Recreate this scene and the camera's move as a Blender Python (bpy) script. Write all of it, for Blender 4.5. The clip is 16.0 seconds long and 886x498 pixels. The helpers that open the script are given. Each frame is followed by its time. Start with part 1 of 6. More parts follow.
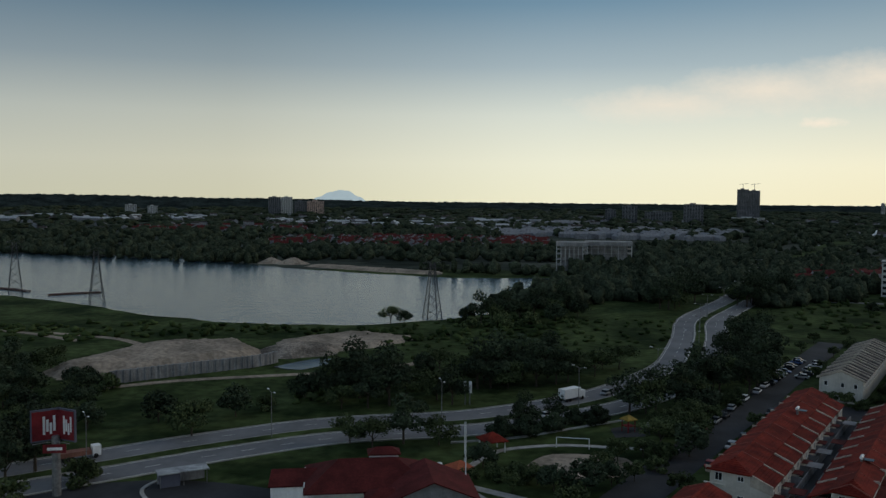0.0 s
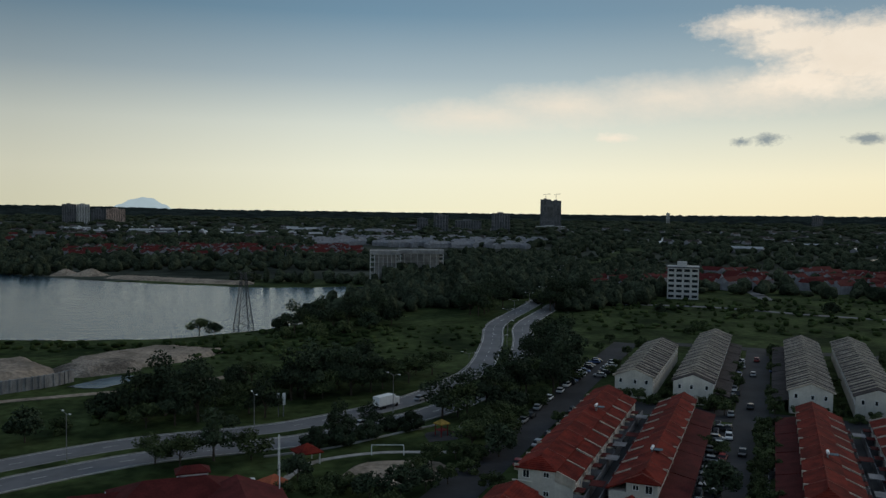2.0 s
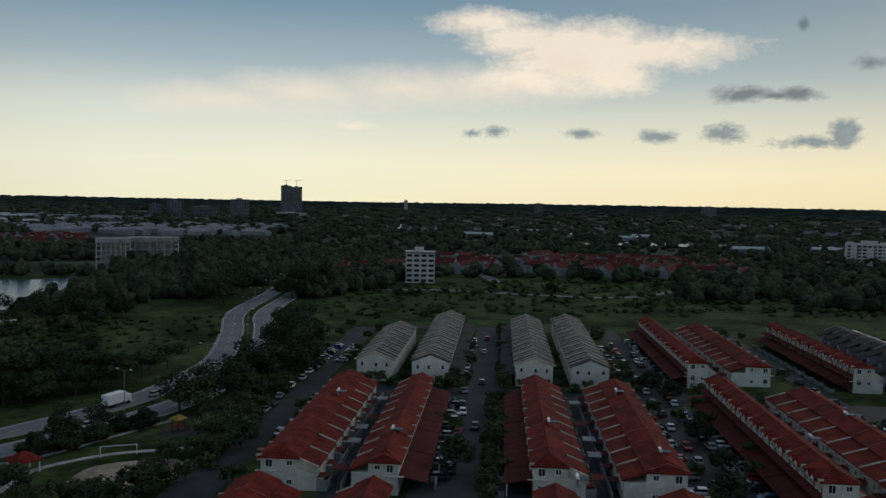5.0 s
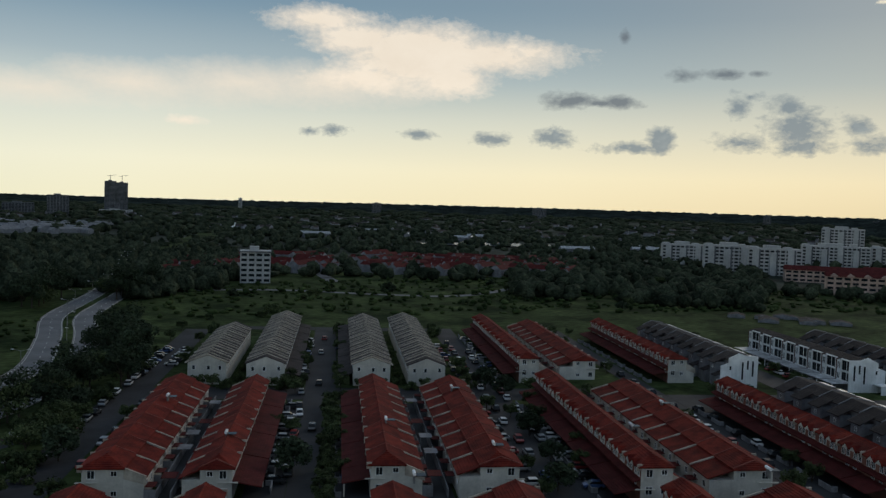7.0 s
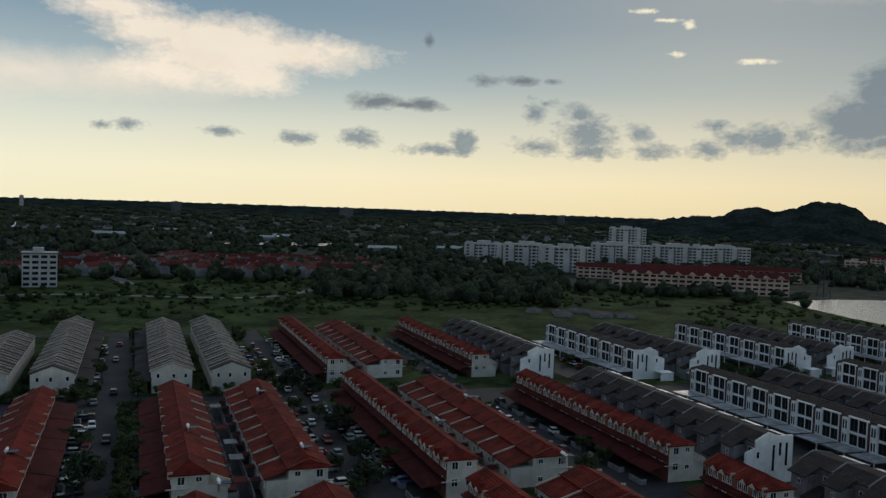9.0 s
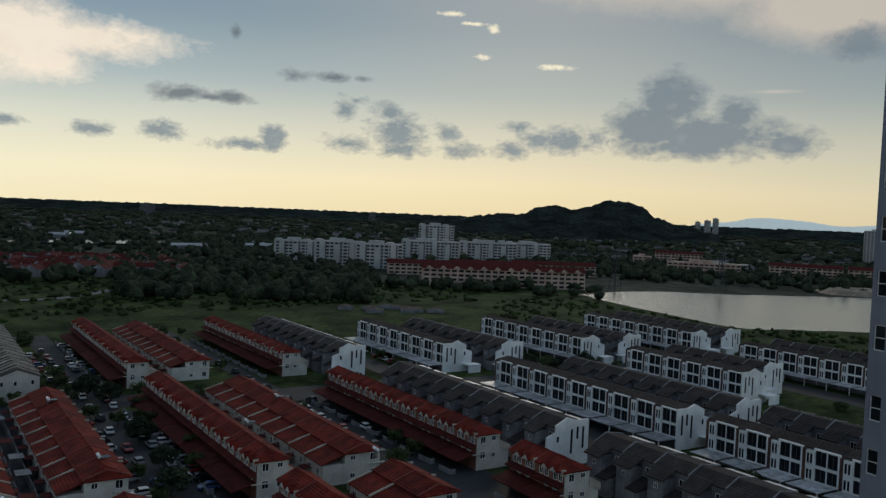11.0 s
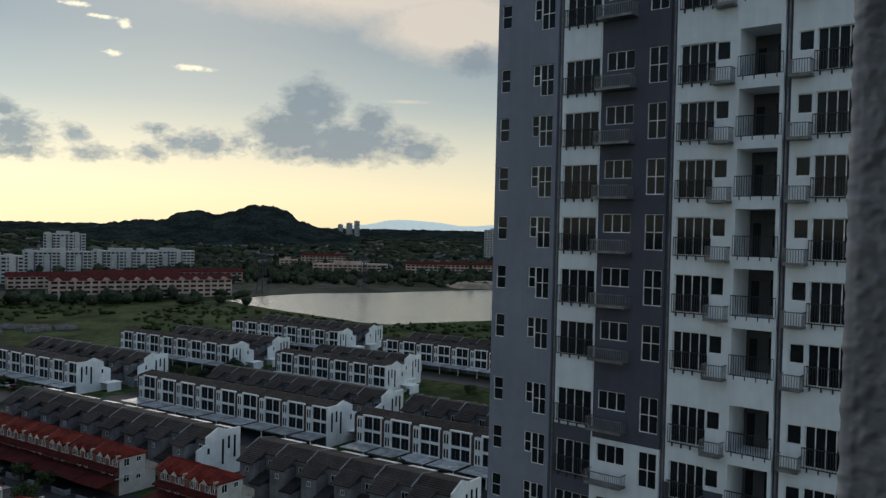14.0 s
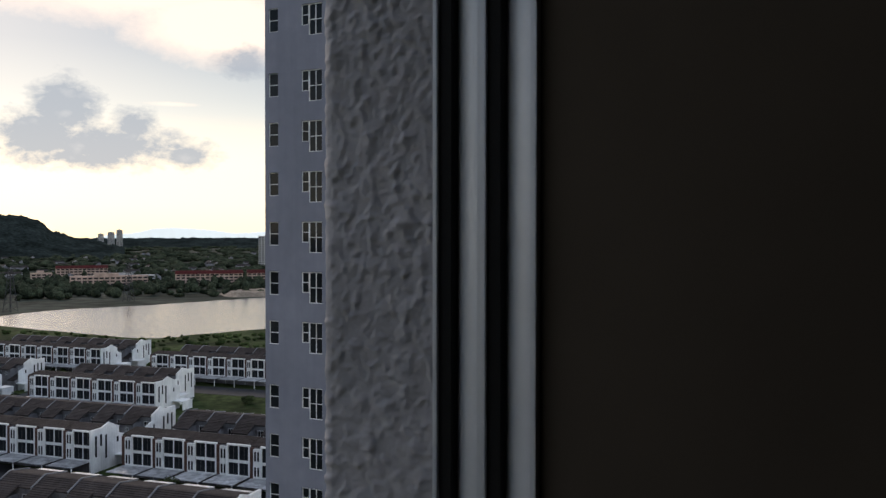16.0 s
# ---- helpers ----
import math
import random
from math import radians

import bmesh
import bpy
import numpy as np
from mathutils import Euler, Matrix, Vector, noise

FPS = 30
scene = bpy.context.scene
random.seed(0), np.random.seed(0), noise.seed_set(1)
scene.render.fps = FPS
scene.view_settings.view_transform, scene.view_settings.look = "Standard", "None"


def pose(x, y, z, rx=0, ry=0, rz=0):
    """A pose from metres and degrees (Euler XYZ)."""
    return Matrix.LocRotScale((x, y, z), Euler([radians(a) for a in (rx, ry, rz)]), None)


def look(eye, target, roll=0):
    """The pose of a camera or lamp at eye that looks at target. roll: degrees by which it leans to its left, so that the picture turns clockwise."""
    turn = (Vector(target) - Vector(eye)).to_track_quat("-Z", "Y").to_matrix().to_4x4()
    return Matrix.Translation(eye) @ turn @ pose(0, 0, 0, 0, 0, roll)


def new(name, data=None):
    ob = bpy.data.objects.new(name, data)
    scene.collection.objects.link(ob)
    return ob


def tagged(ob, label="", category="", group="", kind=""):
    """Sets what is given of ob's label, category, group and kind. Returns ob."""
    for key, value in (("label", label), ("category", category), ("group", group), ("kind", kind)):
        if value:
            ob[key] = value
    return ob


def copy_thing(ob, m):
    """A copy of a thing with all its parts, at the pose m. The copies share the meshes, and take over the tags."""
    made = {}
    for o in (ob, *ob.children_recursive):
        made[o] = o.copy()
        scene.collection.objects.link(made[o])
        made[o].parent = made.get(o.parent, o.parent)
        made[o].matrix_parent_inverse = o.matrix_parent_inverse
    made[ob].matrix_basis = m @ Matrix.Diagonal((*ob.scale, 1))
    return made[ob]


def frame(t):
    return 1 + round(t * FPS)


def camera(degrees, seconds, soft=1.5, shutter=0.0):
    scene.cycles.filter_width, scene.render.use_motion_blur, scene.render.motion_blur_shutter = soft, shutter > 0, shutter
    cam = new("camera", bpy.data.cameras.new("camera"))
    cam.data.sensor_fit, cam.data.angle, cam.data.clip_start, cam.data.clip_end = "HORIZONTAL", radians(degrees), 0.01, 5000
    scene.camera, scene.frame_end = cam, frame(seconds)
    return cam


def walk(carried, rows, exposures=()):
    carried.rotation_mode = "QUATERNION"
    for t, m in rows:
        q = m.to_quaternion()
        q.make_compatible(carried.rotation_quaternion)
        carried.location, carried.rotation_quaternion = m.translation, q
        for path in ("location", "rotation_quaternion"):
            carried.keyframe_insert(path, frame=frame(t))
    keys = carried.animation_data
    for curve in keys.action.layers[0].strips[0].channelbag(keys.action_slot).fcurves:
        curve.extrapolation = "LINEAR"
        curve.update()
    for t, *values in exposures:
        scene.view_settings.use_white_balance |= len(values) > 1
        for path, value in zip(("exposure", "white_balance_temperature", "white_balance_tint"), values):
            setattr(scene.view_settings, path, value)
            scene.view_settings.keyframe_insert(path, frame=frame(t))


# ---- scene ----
cam = camera(55.4, 16.0, soft=1.4)
EYE = Vector((0, 0, 52.0))
OUT = Vector((math.sin(radians(41)), math.cos(radians(41)), 0))    # outward from the window


def head(t, yaw, tilt, lean, back=0.0):
    """Seconds; compass heading from +y, tilt and lean in degrees; metres drawn back into the room."""
    y, p = radians(yaw), radians(tilt)
    eye = EYE - OUT * back
    way = Vector((math.sin(y) * math.cos(p), math.cos(y) * math.cos(p), math.sin(p)))
    return t, look(eye, eye + way, lean)


walk(cam, [head(*r) for r in (
    (0.0, -0.0, -3.41, 0.45, 0),
    (0.5, 3.65, -2.83, 0.79, 0),
    (1.0, 7.37, -2.39, 0.65, 0),
    (1.5, 10.65, -2.55, 0.73, 0),
    (2.0, 12.61, -2.7, 0.71, 0),
    (2.5, 14.51, -2.65, 0.41, 0),
    (3.0, 18.24, -3.09, 0.52, 0),
    (3.5, 21.75, -3.31, 0.79, 0),
    (6.0, 35.53, -3.31, 1.29, 0),
    (6.5, 38.5, -3.3, 1.49, 0),
    (7.0, 41.08, -3.1, 1.82, 0),
    (7.5, 43.72, -2.72, 2.06, 0),
    (8.0, 46.81, -2.5, 2.01, 0),
    (8.5, 50.37, -2.47, 2.06, 0),
    (9.0, 54.11, -2.68, 2.13, 0),
    (11.5, 70.64, -2.05, 2.3, 0),
    (12.0, 74.64, -1.79, 2.05, 0),
    (12.5, 77.52, -1.97, 1.85, 0),
    (13.0, 80.57, -2.04, 1.7, 0),
    (13.5, 85.2, -1.82, 1.6, 0),
    (14.0, 90.56, -1.32, 1.35, 0),
    (14.5, 95.36, -0.81, 1.0, 0.025),
    (15.0, 99.32, -0.65, 0.65, 0.08),
    (15.5, 102.65, -0.74, 0.35, 0.155),
    (16.0, 105.67, -0.81, 0.05, 0.235),
)], exposures=((0, 0.0, 6450, 10), (11, 0.0, 6450, 10), (12.5, 0.06, 6450, 10), (13.5, 0.3, 6500, 10), (14.5, 0.5, 6600, 11), (15, 0.68, 6800, 14), (15.5, 0.92, 6950, 18), (16, 1.14, 7100, 21)))
# ---- daylight ----
world = bpy.data.worlds.new("evening_sky")
scene.world = world
world.use_nodes = True
wt = world.node_tree
wt.nodes.clear()


def wmath(op, a, b=None, c=None, clamp=False):
    n = wt.nodes.new("ShaderNodeMath")
    n.operation, n.use_clamp = op, clamp
    for i, v in enumerate((a, b, c)):
        if v is None:
            continue
        if isinstance(v, (int, float)):
            n.inputs[i].default_value = v
        else:
            wt.links.new(v, n.inputs[i])
    return n.outputs[0]


def wmix(fac, a, b, how="MIX"):
    n = wt.nodes.new("ShaderNodeMix")
    n.data_type, n.blend_type = "RGBA", how
    for i, v in ((0, fac), (6, a), (7, b)):
        if isinstance(v, (int, float)):
            n.inputs[i].default_value = v
        elif isinstance(v, tuple):
            n.inputs[i].default_value = (*v, 1)
        else:
            wt.links.new(v, n.inputs[i])
    return n.outputs[2]


SUN_HEADING, SUN_HEIGHT = 74.0, 24.0
sky = wt.nodes.new("ShaderNodeTexSky")
sky.sky_type, sky.sun_disc = "NISHITA", False
sky.sun_elevation, sky.sun_rotation = radians(SUN_HEIGHT), radians(SUN_HEADING)
sky.air_density, sky.dust_density = 1.0, 2.0
clear = wmix(1.0, sky.outputs[0], (0.1, 0.1, 0.1), "MULTIPLY")
coord = wt.nodes.new("ShaderNodeTexCoord")
sep = wt.nodes.new("ShaderNodeSeparateXYZ")
wt.links.new(coord.outputs["Generated"], sep.inputs[0])
dx, dy, dz = sep.outputs
az = wmath("MULTIPLY", wmath("ARCTAN2", dx, dy), 57.2958)
el = wmath("MULTIPLY", wmath("ARCSINE", dz), 57.2958)


def ramp(value, stops):
    n = wt.nodes.new("ShaderNodeValToRGB")
    r = n.color_ramp
    while len(r.elements) < len(stops):
        r.elements.new(0.5)
    for e, (p, c) in zip(r.elements, stops):
        e.position, e.color = p, (*c, 1)
    wt.links.new(value, n.inputs[0])
    return n.outputs[0]


def fbm(vector, scale, detail=6, rough=0.55, warp=0.0):
    n = wt.nodes.new("ShaderNodeTexNoise")
    n.inputs["Scale"].default_value = scale
    n.inputs["Detail"].default_value = detail
    n.inputs["Roughness"].default_value = rough
    n.inputs["Distortion"].default_value = warp
    wt.links.new(vector, n.inputs["Vector"])
    return n.outputs[0]


# high thin veil over clear sky: creamy towards the horizon, blue-grey above
up = wmath("DIVIDE", el, 40.0, clamp=True)
veil_cool = ramp(up, [(0.0, (1.02, 0.99, 0.72)), (0.06, (1.0, 0.99, 0.78)), (0.14, (0.80, 0.84, 0.74)), (0.22, (0.43, 0.53, 0.57)), (0.32, (0.185, 0.315, 0.42)), (0.42, (0.125, 0.23, 0.34)), (0.65, (0.24, 0.31, 0.39)), (1.0, (0.22, 0.28, 0.35))])
veil_warm = ramp(up, [(0.0, (0.80, 0.66, 0.39)), (0.05, (0.80, 0.69, 0.43)), (0.12, (0.58, 0.56, 0.43)), (0.20, (0.30, 0.37, 0.37)), (0.30, (0.175, 0.245, 0.29)), (0.42, (0.16, 0.215, 0.265)), (0.65, (0.24, 0.31, 0.39)), (1.0, (0.22, 0.28, 0.35))])
toward = wmath("COSINE", wmath("MULTIPLY", wmath("SUBTRACT", az, SUN_HEADING), 0.0174533))
sunward = wmath("MULTIPLY_ADD", wmath("SMOOTH_MIN", toward, 1.0, 0.0), 1.35, -0.55, clamp=True)
away = ramp(wmath("DIVIDE", wmath("ADD", az, 180.0), 360.0), [(h / 360 + 0.5, (v * (1 - cool), v, v * (1 + 2 * cool))) for h, v, cool in ((-80, 1.08, 0.03), (-34, 0.56, 0.02), (-14, 0.62, 0), (4, 0.84, 0), (20, 0.97, 0), (34, 1.02, 0), (48, 1.04, 0), (62, 0.97, 0), (76, 0.86, 0), (96, 0.78, 0), (140, 1.1, 0.03))])
veil = wmix(sunward, veil_cool, veil_warm)
veil = wmix(1.0, veil, away, "MULTIPLY")
heaven = wmix(0.95, clear, veil)

# clouds: soft ragged banks at (heading, height, half width, half height)
flat = wt.nodes.new("ShaderNodeCombineXYZ")
wt.links.new(az, flat.inputs[0])
wt.links.new(wmath("MULTIPLY", el, 1.6), flat.inputs[1])
ragged = wmath("SUBTRACT", fbm(flat.outputs[0], 0.28, 7, 0.62, 0.3), 0.5)
fine = wmath("SUBTRACT", fbm(flat.outputs[0], 0.9, 6, 0.6, 0.5), 0.5)
tiny = wmath("SUBTRACT", fbm(flat.outputs[0], 2.4, 5, 0.6, 0.3), 0.5)


puff = wt.nodes.new("ShaderNodeTexVoronoi")
puff.inputs["Scale"].default_value = 0.5
puff.inputs["Detail"].default_value = 2.0
puff.inputs["Roughness"].default_value = 0.5
wt.links.new(flat.outputs[0], puff.inputs["Vector"])
billow = wmath("SUBTRACT", 0.42, puff.outputs["Distance"])


def hull(places, base=1.0):
    """How deep each direction lies inside a group of ellipses (heading, height, half width, half height), joined softly; base: flatness of the lower side."""
    total = None
    for a, e, wa, we in places:
        u = wmath("DIVIDE", wmath("SUBTRACT", az, a), wa * 1.12)
        v = wmath("DIVIDE", wmath("SUBTRACT", el, e), we * 1.12)
        if base > 1:
            v = wmath("MAXIMUM", v, wmath("MULTIPLY", v, -base))
        r = wmath("SUBTRACT", 1.0, wmath("SQRT", wmath("ADD", wmath("MULTIPLY", u, u), wmath("MULTIPLY", v, v))))
        r = wmath("MULTIPLY", r, min(1.6, 0.55 + 0.5 * we))
        total = r if total is None else wmath("SMOOTH_MAX", total, r, 0.12)
    return total


def ragged_edge(depth, coarse, small, lobes, soft, lift=0.0):
    """Cloud cover from depth, with its rim torn by noise and swollen by round lobes."""
    d = wmath("ADD", depth, wmath("MULTIPLY", ragged, coarse))
    d = wmath("ADD", d, wmath("MULTIPLY", fine, small))
    d = wmath("ADD", d, wmath("MULTIPLY", tiny, small * 0.7))
    d = wmath("ADD", d, wmath("MULTIPLY", billow, lobes))
    d = wmath("ADD", d, lift)
    return wmath("DIVIDE", d, soft, clamp=True)


# one great sunlit sheet with a long tail, and a second one higher up towards the sun
SHEET = [(32.5, 11.7, 3.6, 0.96), (35.2, 10.6, 4.2, 1.34), (39.0, 9.7, 5.8, 2.3), (43.5, 9.8, 5.8, 1.34), (46.6, 10.1, 2.7, 0.84), (41.3, 8.3, 2.9, 1.35), (36.0, 8.2, 4.0, 1.0), (23.9, 4.8, 1.2, 0.31)]
TAIL = [(36.8, 7.6, 5.0, 1.1), (33.0, 7.6, 6.0, 1.5), (27.2, 7.4, 6.5, 1.5), (20.6, 7.0, 5.5, 1.4), (14.6, 6.2, 5.5, 1.1)]
VEIL = [(85.0, 16.4, 15.0, 3.2), (91.0, 13.6, 6.5, 2.6), (87.9, 8.5, 1.7, 0.15)]
GLINTS = [(69.7, 12.3, 0.5, 0.31), (66.7, 13.2, 1.0, 0.19), (68.2, 12.6, 1.0, 0.15), (74.0, 10.0, 1.5, 0.23), (69.0, 10.5, 0.5, 0.19)]
# grey heaps: a broken row low over the plain, then three larger ones
ROW = [(31.9, 4.5, 0.8, 0.3), (33.5, 4.7, 0.9, 0.4), (39.2, 4.6, 1.2, 0.4), (44.0, 4.4, 1.4, 0.48), (48.1, 4.6, 1.5, 0.62), (53.5, 4.0, 2.3, 0.4), (55.3, 4.5, 1.0, 0.96)]
LENS = [(49.2, 7.0, 1.9, 0.7), (52.6, 7.0, 1.4, 0.5), (51.2, 6.9, 1.4, 0.3), (52.7, 11.1, 0.4, 0.5), (56.7, 8.7, 1.3, 0.45), (59.1, 8.7, 1.4, 0.35), (61.1, 8.7, 0.8, 0.27)]
HEAPS = [(59.9, 6.7, 0.9, 0.84), (60.6, 7.3, 0.7, 0.35), (60.4, 4.4, 2.3, 0.6), (63.5, 5.3, 2.2, 1.3), (62.8, 6.5, 1.1, 0.8), (63.8, 4.2, 2.3, 0.69), (66.8, 5.4, 1.0, 0.6), (67.8, 4.3, 1.6, 0.6), (71.1, 4.5, 1.3, 0.8), (71.7, 6.0, 1.1, 0.5), (73.0, 5.2, 1.7, 0.84), (75.1, 5.1, 2.1, 1.07), (76.8, 5.3, 1.0, 0.77)]
GREAT = [(81.5, 7.9, 2.0, 1.8), (80.2, 6.2, 2.4, 1.7), (84.0, 5.6, 5.0, 1.4), (85.7, 7.0, 1.4, 1.1), (88.9, 5.3, 1.9, 0.95), (82.9, 4.9, 4.6, 0.8), (92.6, 11.3, 1.8, 1.0)]
tail = ragged_edge(hull(TAIL), 0.8, 0.5, 0.0, 1.3, 0.1)
heaven = wmix(wmath("MULTIPLY", tail, 0.75), heaven, (0.90, 0.79, 0.64))
lit = ragged_edge(hull(SHEET), 1.05, 0.75, 0.0, 0.85, 0.06)
heaven = wmix(wmath("MULTIPLY", lit, 0.88), heaven, wmix(wmath("MULTIPLY_ADD", ragged, 1.6, 0.45, clamp=True), (0.90, 0.77, 0.61), (1.0, 0.88, 0.72)))
high = ragged_edge(hull(VEIL), 0.5, 0.3, 0.0, 0.8)
heaven = wmix(wmath("MULTIPLY", high, 0.8), heaven, (0.62, 0.55, 0.46))
heaven = wmix(ragged_edge(hull(GLINTS), 0.5, 1.3, 0.0, 0.5, -0.05), heaven, (0.90, 0.82, 0.62))
body = wmix(wmath("MULTIPLY_ADD", wmath("ADD", fine, billow), 1.5, 0.4, clamp=True), (0.20, 0.25, 0.285), (0.31, 0.36, 0.375))
grey = wmath("MAXIMUM", ragged_edge(hull(ROW), 0.5, 1.1, 0.3, 0.6, 0.2), ragged_edge(hull(HEAPS, 1.15), 0.7, 1.3, 0.45, 0.8, 0.25))
heaven = wmix(wmath("MULTIPLY", grey, 0.85), heaven, body)
heaven = wmix(wmath("MULTIPLY", ragged_edge(hull(LENS), 0.4, 0.7, 0.4, 0.6, 0.17), 0.85), heaven, (0.145, 0.17, 0.195))
heaven = wmix(wmath("MULTIPLY", ragged_edge(hull(GREAT, 1.15), 0.5, 1.05, 0.45, 0.8, 0.42), 0.88), heaven, wmix(wmath("MULTIPLY_ADD", wmath("ADD", fine, billow), 1.4, 0.35, clamp=True), (0.19, 0.235, 0.27), (0.27, 0.31, 0.33)))

lamp = wt.nodes.new("ShaderNodeBackground")
lamp.inputs[1].default_value = 1.0
wt.links.new(heaven, lamp.inputs[0])
out = wt.nodes.new("ShaderNodeOutputWorld")
wt.links.new(lamp.outputs[0], out.inputs[0])

sun = new("sun", bpy.data.lights.new("sun", "SUN"))
sun.data.energy, sun.data.angle, sun.data.color = 0.5, radians(14), (1.0, 0.9, 0.75)
a, e = radians(SUN_HEADING), radians(SUN_HEIGHT)
toward_sun = Vector((math.sin(a) * math.cos(e), math.cos(a) * math.cos(e), math.sin(e)))
sun.matrix_world = look(toward_sun * 100, (0, 0, 0))

# ---- materials ----


def material(name, base, rough=0.8, metal=0.0, spots=(0.75, 1.2), size=1.0, grain=0.15, bump=0.3, bump_size=None, tint=None, random_tint=0.0, streak=0.0, spec=0.15):
    """Base colour with stains at one scale and grain at a finer one; sizes in metres."""
    m = bpy.data.materials.new(name)
    m.use_nodes = True
    t = m.node_tree
    b = t.nodes["Principled BSDF"]
    b.inputs["Roughness"].default_value, b.inputs["Metallic"].default_value = rough, metal
    b.inputs["Specular IOR Level"].default_value = spec
    geo = t.nodes.new("ShaderNodeTexCoord")
    info = t.nodes.new("ShaderNodeObjectInfo")
    place = t.nodes.new("ShaderNodeNewGeometry").outputs["Position"]

    def noise_at(scale, detail=5, stretch=None):
        n = t.nodes.new("ShaderNodeTexNoise")
        n.inputs["Scale"].default_value, n.inputs["Detail"].default_value = scale, detail
        src = place
        if stretch:
            mp = t.nodes.new("ShaderNodeMapping")
            mp.inputs["Scale"].default_value = stretch
            t.links.new(place, mp.inputs[0])
            src = mp.outputs[0]
        t.links.new(src, n.inputs["Vector"])
        return n.outputs[0]

    def mixed(fac, a, c, how="MIX"):
        n = t.nodes.new("ShaderNodeMix")
        n.data_type, n.blend_type = "RGBA", how
        for i, v in ((0, fac), (6, a), (7, c)):
            if isinstance(v, (int, float)):
                n.inputs[i].default_value = v
            elif isinstance(v, tuple):
                n.inputs[i].default_value = (*v, 1)
            else:
                t.links.new(v, n.inputs[i])
        return n.outputs[2]

    def ranged(v, lo, hi, a=0.35, c=0.65):
        n = t.nodes.new("ShaderNodeMapRange")
        n.inputs[1].default_value, n.inputs[2].default_value, n.inputs[3].default_value, n.inputs[4].default_value = a, c, lo, hi
        t.links.new(v, n.inputs[0])
        return n.outputs[0]

    big, small = noise_at(1.0 / size), noise_at(7.0 / size, 8)
    dark = tuple(c * spots[0] for c in base)
    light = tuple(min(1, c * spots[1]) for c in (tint or base))
    col = mixed(ranged(big, 0, 1), dark, light)
    g = t.nodes.new("ShaderNodeCombineColor")
    gv = ranged(small, 1 - grain, 1 + grain, 0.3, 0.7)
    for i in range(3):
        t.links.new(gv, g.inputs[i])
    col = mixed(1.0, col, g.outputs[0], "MULTIPLY")
    if streak:
        s = ranged(noise_at(1.0, 6, (2.2, 2.2, 0.12)), 1 - streak, 1.0, 0.3, 0.6)
        g = t.nodes.new("ShaderNodeCombineColor")
        for i in range(3):
            t.links.new(s, g.inputs[i])
        col = mixed(1.0, col, g.outputs[0], "MULTIPLY")
    if random_tint:
        s = ranged(info.outputs["Random"], 1 - random_tint, 1 + random_tint, 0, 1)
        g = t.nodes.new("ShaderNodeCombineColor")
        for i in range(3):
            t.links.new(s, g.inputs[i])
        col = mixed(1.0, col, g.outputs[0], "MULTIPLY")
    t.links.new(col, b.inputs["Base Color"])
    if bump:
        bp = t.nodes.new("ShaderNodeBump")
        bp.inputs["Strength"].default_value, bp.inputs["Distance"].default_value = bump, (bump_size or size * 0.05)
        t.links.new(small, bp.inputs["Height"])
        t.links.new(bp.outputs[0], b.inputs["Normal"])
    return m


M_GRASS = material("meadow_grass", (0.026, 0.046, 0.015), 0.95, spec=0.03, size=22, spots=(0.5, 1.4), tint=(0.040, 0.055, 0.020), grain=0.45, bump=0.6, bump_size=0.4)
M_LAND = material("far_land", (0.030, 0.040, 0.030), 0.95, spec=0.03, size=120, spots=(0.6, 1.4), tint=(0.044, 0.050, 0.040), grain=0.5)
M_ASPHALT = material("asphalt", (0.034, 0.035, 0.038), 0.8, size=9, spots=(0.75, 1.2), grain=0.12, bump=0.2, bump_size=0.02)
M_ROAD = material("worn_highway_asphalt", (0.15, 0.15, 0.155), 0.75, size=14, spots=(0.8, 1.15), grain=0.1, bump=0.2, bump_size=0.02)
M_PAVE = material("pale_concrete", (0.33, 0.32, 0.30), 0.85, size=3, grain=0.15, streak=0.1)
M_PAINT_LINE = material("road_paint", (0.62, 0.61, 0.57), 0.7, size=1, grain=0.2)
M_SAND = material("bare_sand", (0.27, 0.22, 0.17), 0.95, size=11, spots=(0.65, 1.2), grain=0.35, bump=0.8, bump_size=0.6)
M_ROCK = material("quarry_rock", (0.25, 0.21, 0.17), 0.95, size=7, spots=(0.5, 1.3), grain=0.4, bump=1.0, bump_size=0.8, streak=0.35)
M_TILE_RED = material("red_clay_roof_tiles", (0.112, 0.0115, 0.0080), 0.92, size=2.6, spots=(0.72, 1.18), tint=(0.145, 0.0175, 0.0100), grain=0.22, bump=0.5, bump_size=0.08, random_tint=0.16)
M_TILE_PALE = material("pale_red_ridge_tiles", (0.20, 0.062, 0.048), 0.92, size=1.5, grain=0.3, bump=0.4)
M_TILE_MAROON = material("maroon_roof_tiles", (0.080, 0.014, 0.013), 0.92, size=2.6, spots=(0.75, 1.2), grain=0.2, bump=0.5, bump_size=0.08, random_tint=0.12)
M_TILE_GREY = material("grey_brown_roof_tiles", (0.052, 0.044, 0.043), 0.9, size=2.2, grain=0.25, bump=0.5, bump_size=0.08, random_tint=0.12)
M_TILE_DARK = material("dark_brown_roof_tiles", (0.042, 0.035, 0.034), 0.9, size=2.2, grain=0.25, bump=0.5, bump_size=0.08, random_tint=0.18)
M_WHITE = material("white_plaster", (0.80, 0.80, 0.78), 0.8, size=3.5, spots=(0.85, 1.05), grain=0.06, bump=0.1, streak=0.12, random_tint=0.05)
